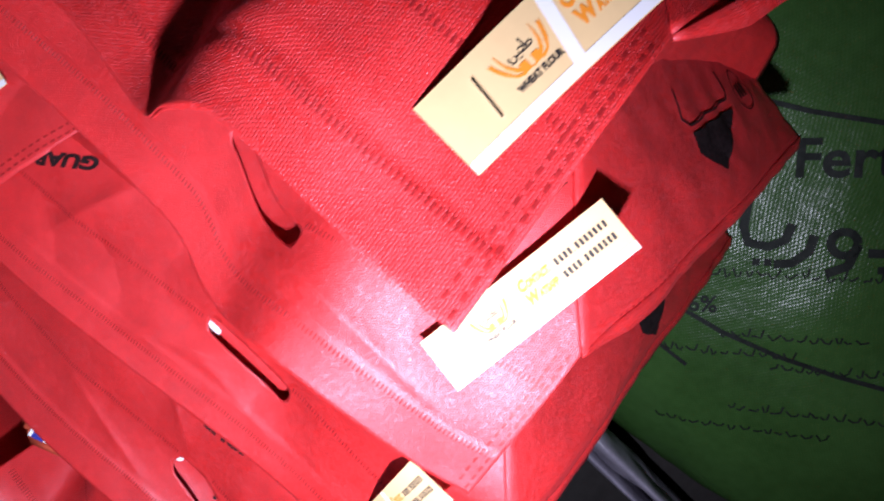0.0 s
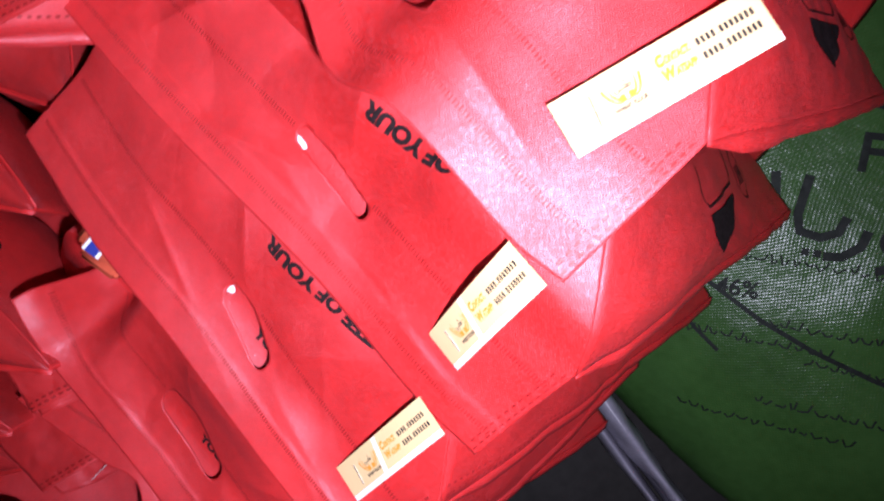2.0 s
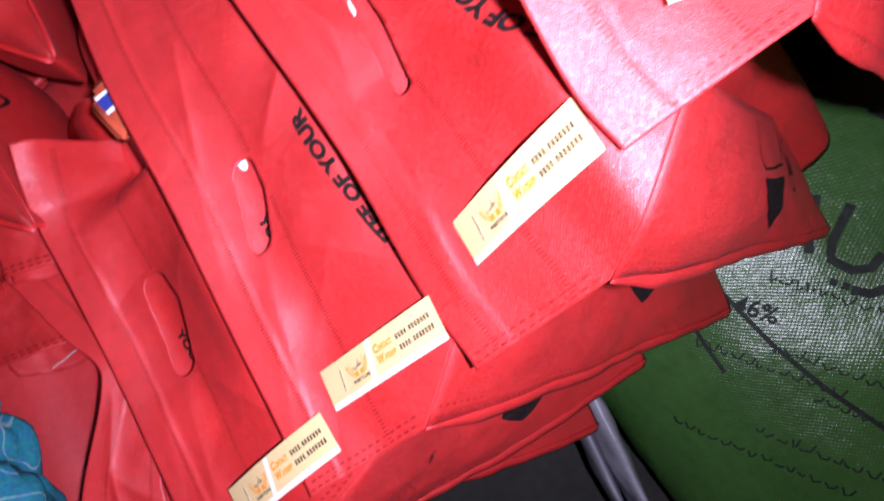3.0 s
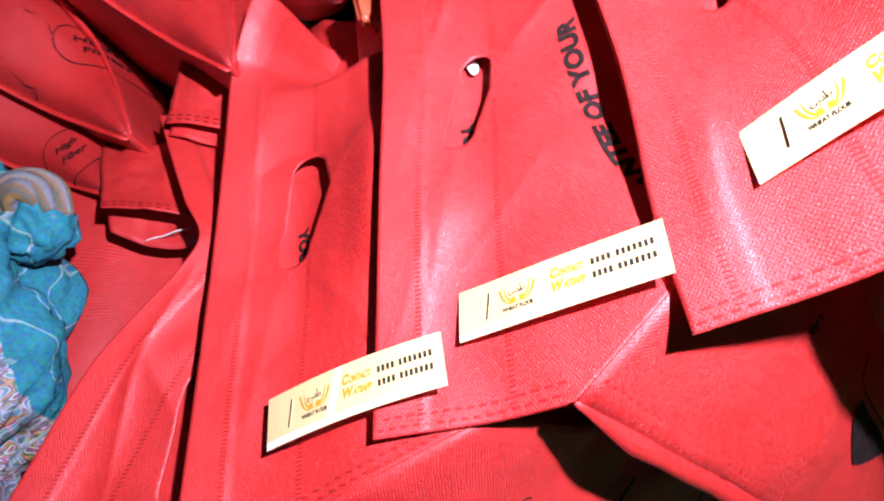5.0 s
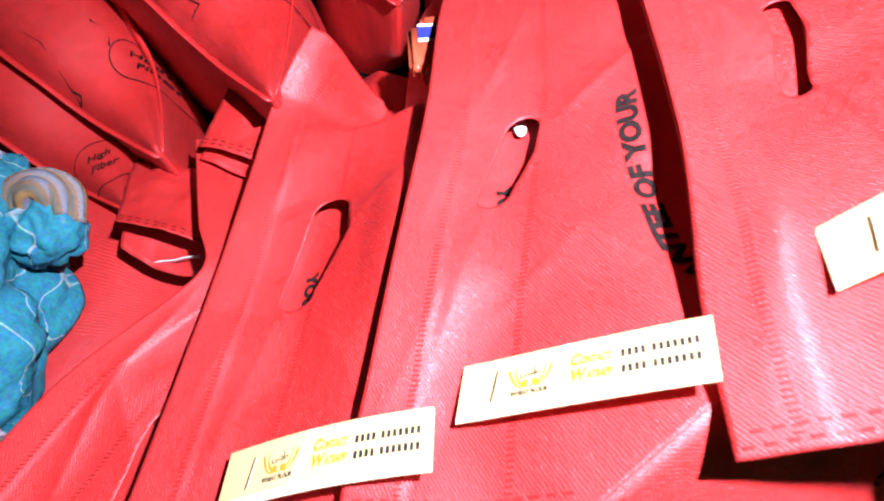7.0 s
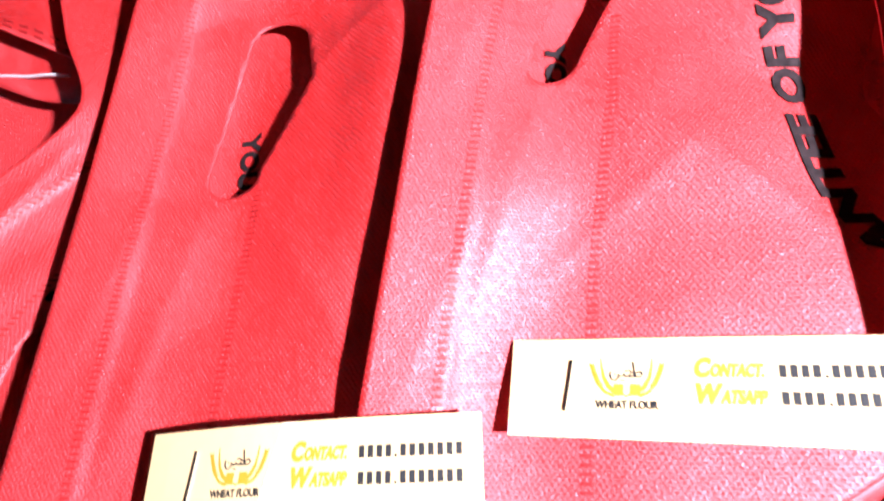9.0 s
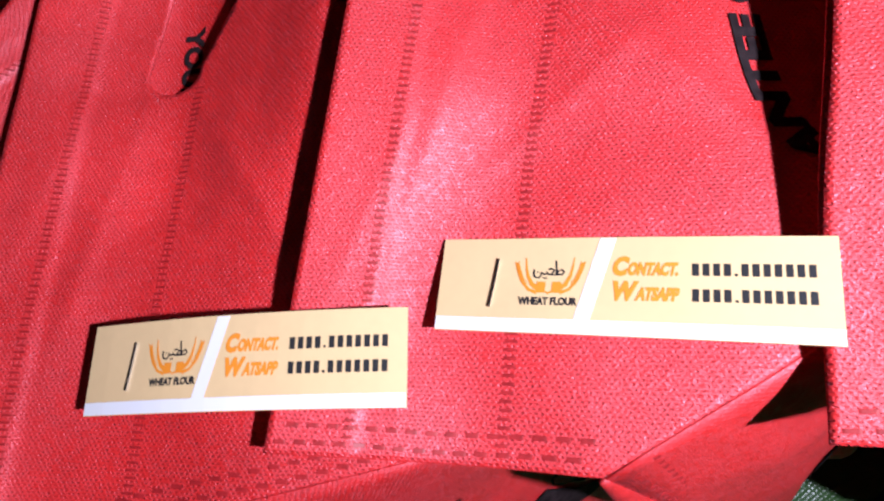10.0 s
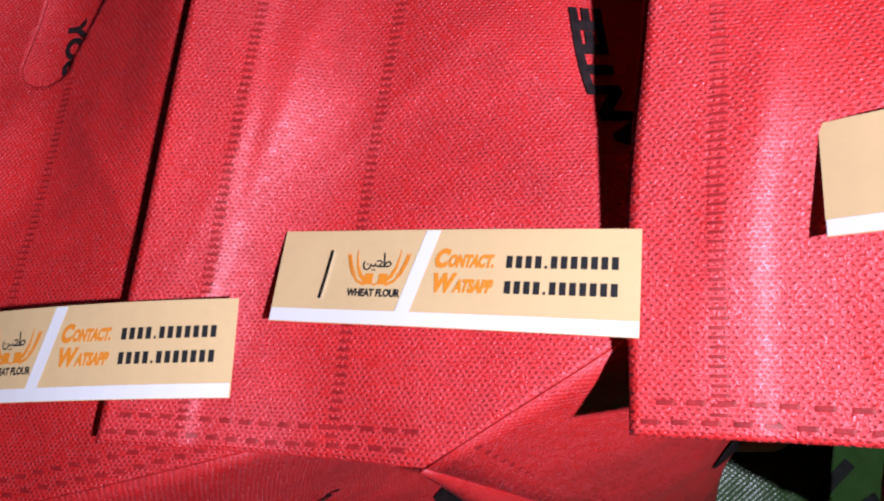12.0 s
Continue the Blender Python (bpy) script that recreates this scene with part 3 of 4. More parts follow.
flap_d = Flap([(-0.064, -0.010, -0.076), (0.003, -0.002, -0.071), (0.08, 0.007, -0.061), (0.17, 0.018, -0.051), (0.27, 0.024, -0.050), (0.37, 0.040, -0.050)],
              [(0.0, [(0, 0), (0.054, 0.011), (0.094, 0.034), (0.142, 0.066), (0.19, 0.080)]), (0.10, [(0, 0), (0.06, 0.006), (0.09, 0.020), (0.12, 0.034), (0.19, 0.044)]),
               (0.24, [(0, 0), (0.06, 0.010), (0.12, 0.036), (0.19, 0.045)])], 4,
              creases=((0.060, 0.095, 0.13, 0.03, 0.004, 0.012), (0.045, 0.10, 0.02, -0.04, 0.0018, 0.010), (0.075, 0.15, 0.13, 0.20, 0.004, 0.012), (0.03, 0.17, 0.06, 0.26, 0.003, 0.008), (0.010, -0.02, 0.034, 0.07, 0.0008, 0.006), (0.05, 0.02, 0.10, 0.08, 0.0010, 0.008),
                       (0.012, 0.09, 0.03, 0.20, 0.0010, 0.008)), calm=-0.012, sag=0.004)
flap_e = Flap([(-0.098, -0.121, -0.127), (0.013, -0.115, -0.136), (0.092, -0.110, -0.138), (0.19, -0.102, -0.130), (0.245, -0.095, -0.118), (0.270, -0.083, -0.100), (0.295, -0.072, -0.090)],
              [(-0.02, [(0, 0), (0.054, 0.011), (0.10, 0.040), (0.15, 0.058), (0.18, 0.06)]), (0.09, [(0, 0), (0.06, 0.008), (0.09, 0.034), (0.115, 0.060), (0.18, 0.066)]),
               (0.21, [(0, 0), (0.05, 0.006), (0.09, 0.024), (0.115, 0.04), (0.18, 0.04)]), (0.285, [(0, 0), (0.015, -0.01), (0.05, -0.065), (0.12, -0.11), (0.18, -0.12)])], 5,
              creases=((0.065, 0.07, 0.11, 0.0, 0.0035, 0.010), (0.05, 0.075, 0.03, -0.05, 0.0014, 0.010), (0.08, 0.12, 0.11, 0.15, 0.003, 0.010), (0.012, 0.0, 0.03, 0.09, 0.0008, 0.006), (0.02, 0.13, 0.034, 0.22, 0.0012, 0.008)), calm=-0.04)
flap_f = Flap([(-0.07, -0.255, -0.185), (-0.025, -0.231, -0.18), (0.037, -0.196, -0.172), (0.10, -0.140, -0.164), (0.124, -0.128, -0.163), (0.16, -0.142, -0.168), (0.27, -0.177, -0.19)],
              [(0.0, [(0, 0), (0.05, 0.0), (0.12, 0.012), (0.20, 0.03)]), (0.2, [(0, 0), (0.05, -0.01), (0.12, -0.02), (0.2, -0.02)])], 6,
              creases=((0.02, 0.05, 0.12, -0.04, 0.004, 0.012), (0.01, 0.10, 0.06, -0.05, 0.003, 0.006)))


def arc_text(dx, dy=0.0):
    """The bowed line on which the stencil words run, moved with its bag."""
    return [(-0.04 + dy, 0.196 + dx), (0.034 + dy, 0.152 + dx), (0.097 + dy, 0.144 + dx), (0.14 + dy, 0.142 + dx), (0.22 + dy, 0.152 + dx)]


WORDS = "GUARANTEE OF YOUR"
carrier_bag("red nonwoven carrier bag with curling mouth on top of the row", flap_a, 0.20, (0.075, 0.215, 0.028, 0.013, 0.0, 1.0),
            ((0.355, 0.094, 0.266), (0.98, -0.18, -0.01), (-0.05, -0.95, 0.13), -0.004), (0.428, 0.03, 0.235), (0.54, 0.06, 0.36), (0.80, -0.06, 0.02), 1, 0.12)
carrier_bag("red nonwoven carrier bag with a rumpled mouth edge", flap_b, 0.21, (0.062, 0.172, 0.030, 0.006, 0.1, 0.3),
            ((0.2865, 0.0538, 0.1451), (0.1056, -0.0285, 0.0085), (-0.0074, -0.0284, -0.0012), -0.001), (0.326, -0.030, 0.128), (0.428, 0.0, 0.235), (0.615, -0.109, -0.147), 2, 0.092,
            [("GUAR", [(-0.028, 0.419), (0.102, 0.370)], 0.022, 0.0170)], brand=0.41, slack=0.007)
carrier_bag("red nonwoven carrier bag with a steep flap and cream label", flap_c, 0.155, (0.058, 0.144, 0.032, 0.0055, 0.12, 0.4),
            ((0.1676, 0.0215, 0.0275), (0.065, 0.0006, 0.089), (-0.003, -0.028, 0.001), -0.003), (0.211, -0.053, 0.057), (0.326, -0.03, 0.128), (0.55, -0.150, -0.312), 3, 0.080,
            [(WORDS, arc_text(0.098, 0.03), -0.030, 0.0168), ("GUARA", [(0.28, 0.255), (0.30, 0.246), (0.36, 0.214), (0.40, 0.19)], 0.300, 0.0180)], brand=0.41, seams=(0.0165, 0.063), liner=(0.000, 0.006, 0.010, 0.0050, 0.0085))
carrier_bag("red nonwoven carrier bag lying open with cream label", flap_d, 0.235, (0.053, 0.127, 0.023, 0.0085, 0.22, 0.4),
            ((0.0436, 0.0026, -0.0625), (0.0885, -0.0053, 0.0645), (-0.004, -0.0297, 0.0035), -0.001), (0.084, -0.069, -0.048), (0.211, -0.053, 0.057), (0.432, -0.170, -0.378), 4, 0.094,
            [(WORDS, arc_text(-0.011), -0.024, 0.0172)], brand=0.42, liner=(0.005, 0.014, 0.013, 0.0040, 0.0080), inner="YOUR")
carrier_bag("red nonwoven carrier bag with wide open hand slot", flap_e, 0.175, (0.060, 0.111, 0.032, 0.0100, 0.10, 1.1),
            ((-0.0657, -0.0262, -0.1095), (0.096, 0.006, 0.0546), (0.0, -0.0275, 0.0038), -0.005), (-0.03, -0.098, -0.105), (0.084, -0.069, -0.048), (0.315, -0.162, -0.382), 5, 0.04,
            [(WORDS, arc_text(-0.090, -0.02), -0.008, 0.0168)], slope=0.28, brand=0.42, inner="YOUR")
carrier_bag("red nonwoven carrier bag with a gaping folded mouth", flap_f, 0.20, (0.10, -0.02, 0.030, 0.012, -0.3, 1.0), None,
            (-0.12, -0.115, -0.17), (-0.03, -0.098, -0.105), (0.238, -0.206, -0.473), 6, 0.13, [("OF YOUR", [(-0.02, -0.165), (0.02, -0.132), (0.05, -0.100), (0.085, -0.062), (0.13, -0.03)], 0.030, 0.0150)], brand=0.41, sunk=0.055)


# ---- filled bags lying behind the row ----
def filled_bag(label, tip, axis, span, across, down, seed, ring=None, bumps=0.006, shift=0.0, group="filled bags behind the row"):
    """A stuffed bag seen by its narrow side: it tapers to a pointed end at tip and runs along axis."""
    bag = new("filled_bag")
    tagged(bag, label, "flour bag", group)
    tip, axis, across, down = Vector(tip), Vector(axis).normalized(), Vector(across), Vector(down)
    tp = [(0, 0.03), (0.10, 0.36), (0.24, 0.76), (0.40, 1.0), (0.85, 0.95), (1, 0.3)]
    td = [(0, 0.25), (0.14, 0.6), (0.34, 0.95), (0.85, 1.0), (1, 0.5)]

    def ease(v):
        v = min(1, v)
        return v * (1.6 - 0.6 * v * v)

    def centre(a):
        return tip + axis * span * a + down * 0.85 * (0.25 + 0.75 * ease(a / 0.30)) + across * shift * curve_through(tp, a)

    body = pillow("body", centre, lambda a: across * curve_through(tp, a), lambda a: down * curve_through(td, a),
                  red, bag, power=3.6, seed=seed, bumps=bumps)
    # pressed gusset edges along both shoulders
    for side in (-1, 1):
        bm = bmesh.new()
        uv = bm.loops.layers.uv.new("UVMap")
        rows = []
        for i in range(31):
            a = i / 30 * 0.96
            c = centre(a) + across * side * curve_through(tp, a) * 0.93 - down * curve_through(td, a) * 0.80
            out = (across.normalized() * side - down.normalized() * 0.8).normalized()
            w = 0.004 + 0.0015 * noise.noise(Vector((a * 12, seed, side)))
            rows.append((bm.verts.new(c - out * 0.004), bm.verts.new(c + out * w)))
        for i in range(30):
            f = bm.faces.new((rows[i][0], rows[i + 1][0], rows[i + 1][1], rows[i][1]))
            for loop in f.loops:
                loop[uv].uv = (i * 0.01, 0.0)
        edge = part("gusset_edge", bm, red, bag)
        m = edge.modifiers.new("thickness", "SOLIDIFY")
        m.thickness = 0.0012
    if ring:
        nrm = across.cross(axis)
        if nrm.z < 0:
            nrm = -nrm
        ex = (Vector((1, 0.25, 0)) - nrm.normalized() * Vector((1, 0.25, 0)).dot(nrm.normalized())).normalized()
        ey = nrm.cross(ex)
        place = on_mesh(body, Vector(ring) + nrm.normalized() * 0.15, ex, ey, -nrm, 0.0016)
        bm = bmesh.new()
        stroke(bm, arc(0, 0, 0.027, 0, 360, 40), 0.0010)
        printed("ring_print", bm, place, ink, bag, "thin black printed ring")
        for word, x, y in (("High", -0.013, 0.002), ("Fiber", -0.008, -0.011)):
            printed("ring_words", letters(word, 0.011), lambda px, py, x=x, y=y: place(x + px, y + py + px * 0.35), ink, bag, "black printed words High Fiber")
        bm = bmesh.new()
        back = Vector((axis.dot(ex), axis.dot(ey))).normalized()
        sidew = Vector((-back.y, back.x))
        pts = [back * 0.25 + sidew * 0.030, back * 0.06 + sidew * 0.030, back * 0.052 + sidew * 0.036, back * 0.06 + sidew * 0.043]
        stroke(bm, [tuple(p) for p in pts], 0.0014)
        printed("bracket_print", bm, place, ink, bag, cut=2)
    return bag


NARROW = "stuffed red flour bag lying on its narrow side"
filled_bag(NARROW, (-0.203, 0.251, -0.192), (-0.82, 0.55, 0.10), 0.5, (0.034, 0.047, 0.012), (0.03, 0.02, -0.13), 11, (-0.245, 0.356, -0.160), shift=0.8)
filled_bag(NARROW, (-0.095, 0.233, -0.108), (-0.76, 0.63, 0.04), 0.5, (0.048, 0.060, 0.016), (0.03, 0.02, -0.13), 12, (-0.120, 0.375, -0.100), shift=1.05)
filled_bag(NARROW, (-0.235, 0.228, -0.235), (-0.81, 0.57, 0.08), 0.5, (0.042, 0.058, 0.015), (0.03, 0.02, -0.13), 13, (-0.272, 0.270, -0.215), shift=0.6)
filled_bag("stuffed red flour bag behind the row", (-0.01, 0.345, -0.095), (-0.25, 0.9, 0.2), 0.45, (0.055, 0.012, 0.012), (0.0, 0.02, -0.12), 14)
filled_bag("stuffed red flour bag wedged behind the row", (0.08, 0.37, -0.06), (0.1, 0.95, 0.25), 0.45, (0.09, 0.0, 0.012), (0.0, 0.02, -0.16), 15)
filled_bag("stuffed red flour bag at the back of the pile", (0.26, 0.42, 0.0), (0.2, 0.95, 0.2), 0.45, (0.11, 0.0, 0.012), (0.0, 0.02, -0.16), 17)
filled_bag("stuffed red flour bag under the folded mouths", (-0.09, 0.14, -0.255), (-0.9, 0.15, -0.08), 0.5, (0.03, 0.17, 0.0), (0.0, 0.0, -0.09), 16)
# the lower layers of the pile, down to the floor
LOWER = "stuffed red flour bag in the lower layers of the pile"
for i, (x, y, z) in enumerate(((-0.05, 0.25, -0.43), (-0.12, 0.50, -0.43), (-0.05, 0.05, -0.49), (0.22, 0.35, -0.40), (-0.05, 0.05, -0.685), (-0.02, 0.45, -0.685), (0.26, 0.35, -0.52), (0.26, 0.35, -0.685))):
    filled_bag(LOWER, (x + 0.10, y, z + 0.08), (-1, 0.05 * (i % 3 - 1), 0), 0.55, (0.0, 0.19, 0.0), (0, 0, -0.095), 40 + i, group="lower layers of the pile")


# ---- open bag mouths tucked between the row and the filled bags ----
def bag_mouth(label, corners, gape, seed, pale=None):
    """A slack bag top: an upper sheet with a stitched hem and an under sheet that hangs away from it by gape."""
    bag = new("carrier_bag")
    bag.empty_display_size = 0.04
    tagged(bag, label, "carrier bag", "bag mouths behind the row")
    far_l, far_r, near_r, near_l = [Vector(c) for c in corners]
    wide, long = (near_r - near_l).length, (far_l - near_l).length

    def sheet_point(a, b, drop, h=0.0):
        q = near_l.lerp(near_r, a).lerp(far_l.lerp(far_r, a), b)
        k = Vector((a * 2.0 + seed, b * 2.2, drop * 9))
        q.z += 0.005 * noise.noise(k) + 0.003 * abs(noise.noise(k * 2.3)) + 0.006 * math.sin(math.pi * a) * (1 - b) + h
        hang = Vector((0, -0.5, -1.0)) * drop * (1 - b) ** 1.3 * (0.35 + 0.65 * math.sin(math.pi * min(1, 0.1 + 0.8 * a)))
        return q + hang + Vector((0, 0, -0.002 if drop else 0))

    for name, drop, stretch in (("front_panel", 0.0, 1.0), ("back_panel", gape, 1.0)):
        bm = bmesh.new()
        uv = bm.loops.layers.uv.new("UVMap")
        na, nb = 22, 18
        grid = [[bm.verts.new(sheet_point(i / na, j / nb, drop)) for i in range(na + 1)] for j in range(nb + 1)]
        for j in range(nb):
            for i in range(na):
                f = bm.faces.new((grid[j][i], grid[j][i + 1], grid[j + 1][i + 1], grid[j + 1][i]))
                for loop, (x, y) in zip(f.loops, ((i, j), (i + 1, j), (i + 1, j + 1), (i, j + 1))):
                    loop[uv].uv = (x / na * wide, y / nb * long)
        m = part(name, bm, red, bag).modifiers.new("thickness", "SOLIDIFY")
        m.thickness = 0.0009
    bm = bmesh.new()
    for row in (0.0035, 0.0085):
        x = 0.005
        while x < wide - 0.005:
            dash(bm, lambda a, b, h: sheet_point(a, b, 0.0, h + 0.0006), x / wide, row / long, 0.0046 / wide, 0.0019 / long, 0.0004)
            x += 0.0078
    tagged(part("hem_seam", bm, seam_mat, bag, smooth=False), kind="stuff")
    if pale:  # light edge of the inner packet in the open mouth
        bm = bmesh.new()
        p, q = Vector(pale[0]), Vector(pale[1])
        rows = [[bm.verts.new(p.lerp(q, i / 12) + Vector((0, -0.0006 * k, 0.0022 * k + 0.0006 * math.sin(i * 0.9)))) for k in (-1, 0, 1)] for i in range(13)]
        for i in range(12):
            for k in range(2):
                bm.faces.new((rows[i][k], rows[i + 1][k], rows[i + 1][k + 1], rows[i][k + 1]))
        m = part("packet_edge", bm, white, bag, "pale packet edge").modifiers.new("thickness", "SOLIDIFY")
        m.thickness = 0.0006


bag_mouth("small red bag corner with a stitched hem, tucked under filled bags", [(-0.152, 0.325, -0.166), (-0.085, 0.30, -0.166), (-0.085, 0.217, -0.170), (-0.163, 0.241, -0.170)], 0.014, 3.1)
bag_mouth("slack red bag gaping open beside the folded mouth", [(-0.245, 0.281, -0.232), (-0.165, 0.268, -0.226), (-0.140, 0.168, -0.206), (-0.224, 0.189, -0.206)], 0.034, 8.4,
          ((-0.197, 0.171, -0.236), (-0.155, 0.168, -0.218)))


# ---- green woven sack under the ends of the row ----
def fertiliser_sack():
    sack = new("woven_sack")
    tagged(sack, "bulging green woven plastic sack with dark print", "sack")
    nrm = Vector((-0.34, 0.07, 0.94)).normalized()
    along = Vector((0.05, -1.0, 0.0))
    along = (along - nrm * along.dot(nrm)).normalized()
    side = nrm.cross(along).normalized()
    mid = Vector((0.70, -0.20, -0.375)) - nrm * 0.15
    taper = [(0, 0.45), (0.05, 0.8), (0.2, 0.98), (0.8, 0.98), (1, 0.45)]
    body = pillow("body", lambda a: mid + along * (a - 0.5) * 1.36, lambda a: side * 0.46 * curve_through(taper, a), lambda a: nrm * 0.15 * curve_through(taper, a), green, sack,
                  power=2.7, rings=70, sides=110, bumps=0.007, seed=21)
    ex = Vector((0.6, -0.8, 0))
    ex = (ex - nrm * ex.dot(nrm)).normalized()
    ey = nrm.cross(ex)
    lay = on_mesh(body, Vector((0.625, -0.225, -0.41)) + nrm * 0.3, ex, ey, -nrm, 0.0012)

    def place(x, y):
        return lay(0.8 * x - 0.02, 0.8 * y - 0.02)
    # Latin and script lines, rules and small print
    bm = letters("Fertilizer", 0.085)
    printed("sack_lettering", bm, lambda x, y: place(0.03 + x, 0.115 + y), dark_print, sack, "dark green printed word", cut=3)
    bm = bmesh.new()
    stroke(bm, [(-0.075, 0.075), (-0.068, 0.03), (-0.062, 0.012)], 0.010)
    stroke(bm, [(-0.040, 0.075), (-0.045, 0.03), (-0.040, 0.012), (-0.018, 0.008), (-0.002, 0.016), (0.004, 0.034)], 0.010)
    stroke(bm, [(0.026, 0.022), (0.022, 0.004), (0.006, -0.010), (-0.012, -0.012)], 0.010)
    stroke(bm, arc(0.055, 0.014, 0.013, 0, 360, 14), 0.009)
    stroke(bm, [(0.068, 0.012), (0.060, -0.010), (0.040, -0.020)], 0.010)
    stroke(bm, [(0.078, 0.004), (0.098, 0.004), (0.106, 0.016), (0.107, 0.036)], 0.010)
    for x, y in ((-0.030, -0.010), (-0.018, -0.010), (0.092, -0.014), (0.104, -0.014)):
        bar(bm, x - 0.004, y - 0.004, x + 0.004, y + 0.004)
    for v in bm.verts:
        v.co = v.co * 1.45 + Vector((0.03, -0.01, 0))
    printed("script_print", bm, place, dark_print, sack, "dark green script line", cut=3)
    bm = letters("46%", 0.040)
    printed("sack_lettering", bm, lambda x, y: place(-0.135 + x, -0.115 + y), dark_print, sack, "dark green figures 46%", cut=3)
    rng = random.Random(8)
    for k, (x0, y0, n, h) in enumerate(((-0.10, -0.050, 15, 0.016), (-0.06, -0.155, 12, 0.012), (-0.17, -0.19, 12, 0.013), (0.02, -0.21, 12, 0.012), (-0.04, -0.29, 18, 0.012), (-0.16, -0.33, 14, 0.010))):
        bm = bmesh.new()
        x = x0
        for i in range(n):
            w = rng.uniform(0.008, 0.020)
            pts = [(x, y0 + rng.uniform(0, h)), (x + w * 0.4, y0 + rng.uniform(-0.3, 0.3) * h), (x + w * 0.8, y0 + rng.uniform(0, 0.4) * h), (x + w, y0 + rng.uniform(0.3, 1.3) * h)]
            stroke(bm, pts, 0.0032)
            x += w + rng.uniform(0.002, 0.008)
        tagged(printed("small_print", bm, place, dark_print, sack, cut=1), kind="stuff")
    for w, pts in ((0.008, [(-0.155, -0.095), (-0.06, -0.148), (0.03, -0.185), (0.12, -0.212), (0.25, -0.240), (0.40, -0.25)]), (0.007, [(-0.20, -0.145), (-0.15, -0.188), (-0.112, -0.216)]),
                   (0.008, [(-0.05, 0.245), (0.05, 0.215), (0.15, 0.195), (0.30, 0.18)])):
        bm = bmesh.new()
        fine = []
        for (x0, y0), (x1, y1) in zip(pts, pts[1:]):
            fine += [(x0 + (x1 - x0) * k / 6, y0 + (y1 - y0) * k / 6) for k in range(6)]
        stroke(bm, fine + [pts[-1]], w)
        printed("printed_rule", bm, place, dark_print, sack)
    return sack


fertiliser_sack()
liner = new("plastic_liner")
tagged(liner, "crumpled grey plastic liner beside the green sack", "plastic sheet")
for i, (x, w, seed) in enumerate(((0.278, 0.017, 31), (0.252, 0.010, 33))):
    pillow("fold", lambda a, x=x: Vector((x - 0.06 * a, -0.10 - 0.42 * a, -0.60 - 0.02 * a - 0.02 * i)), lambda a, w=w: Vector((w * (1 - 0.5 * a), 0.0, 0.02)), lambda a: Vector((0.01, 0.0, -0.075)),
           film_mat, liner, bumps=0.018, seed=seed, power=2.2)


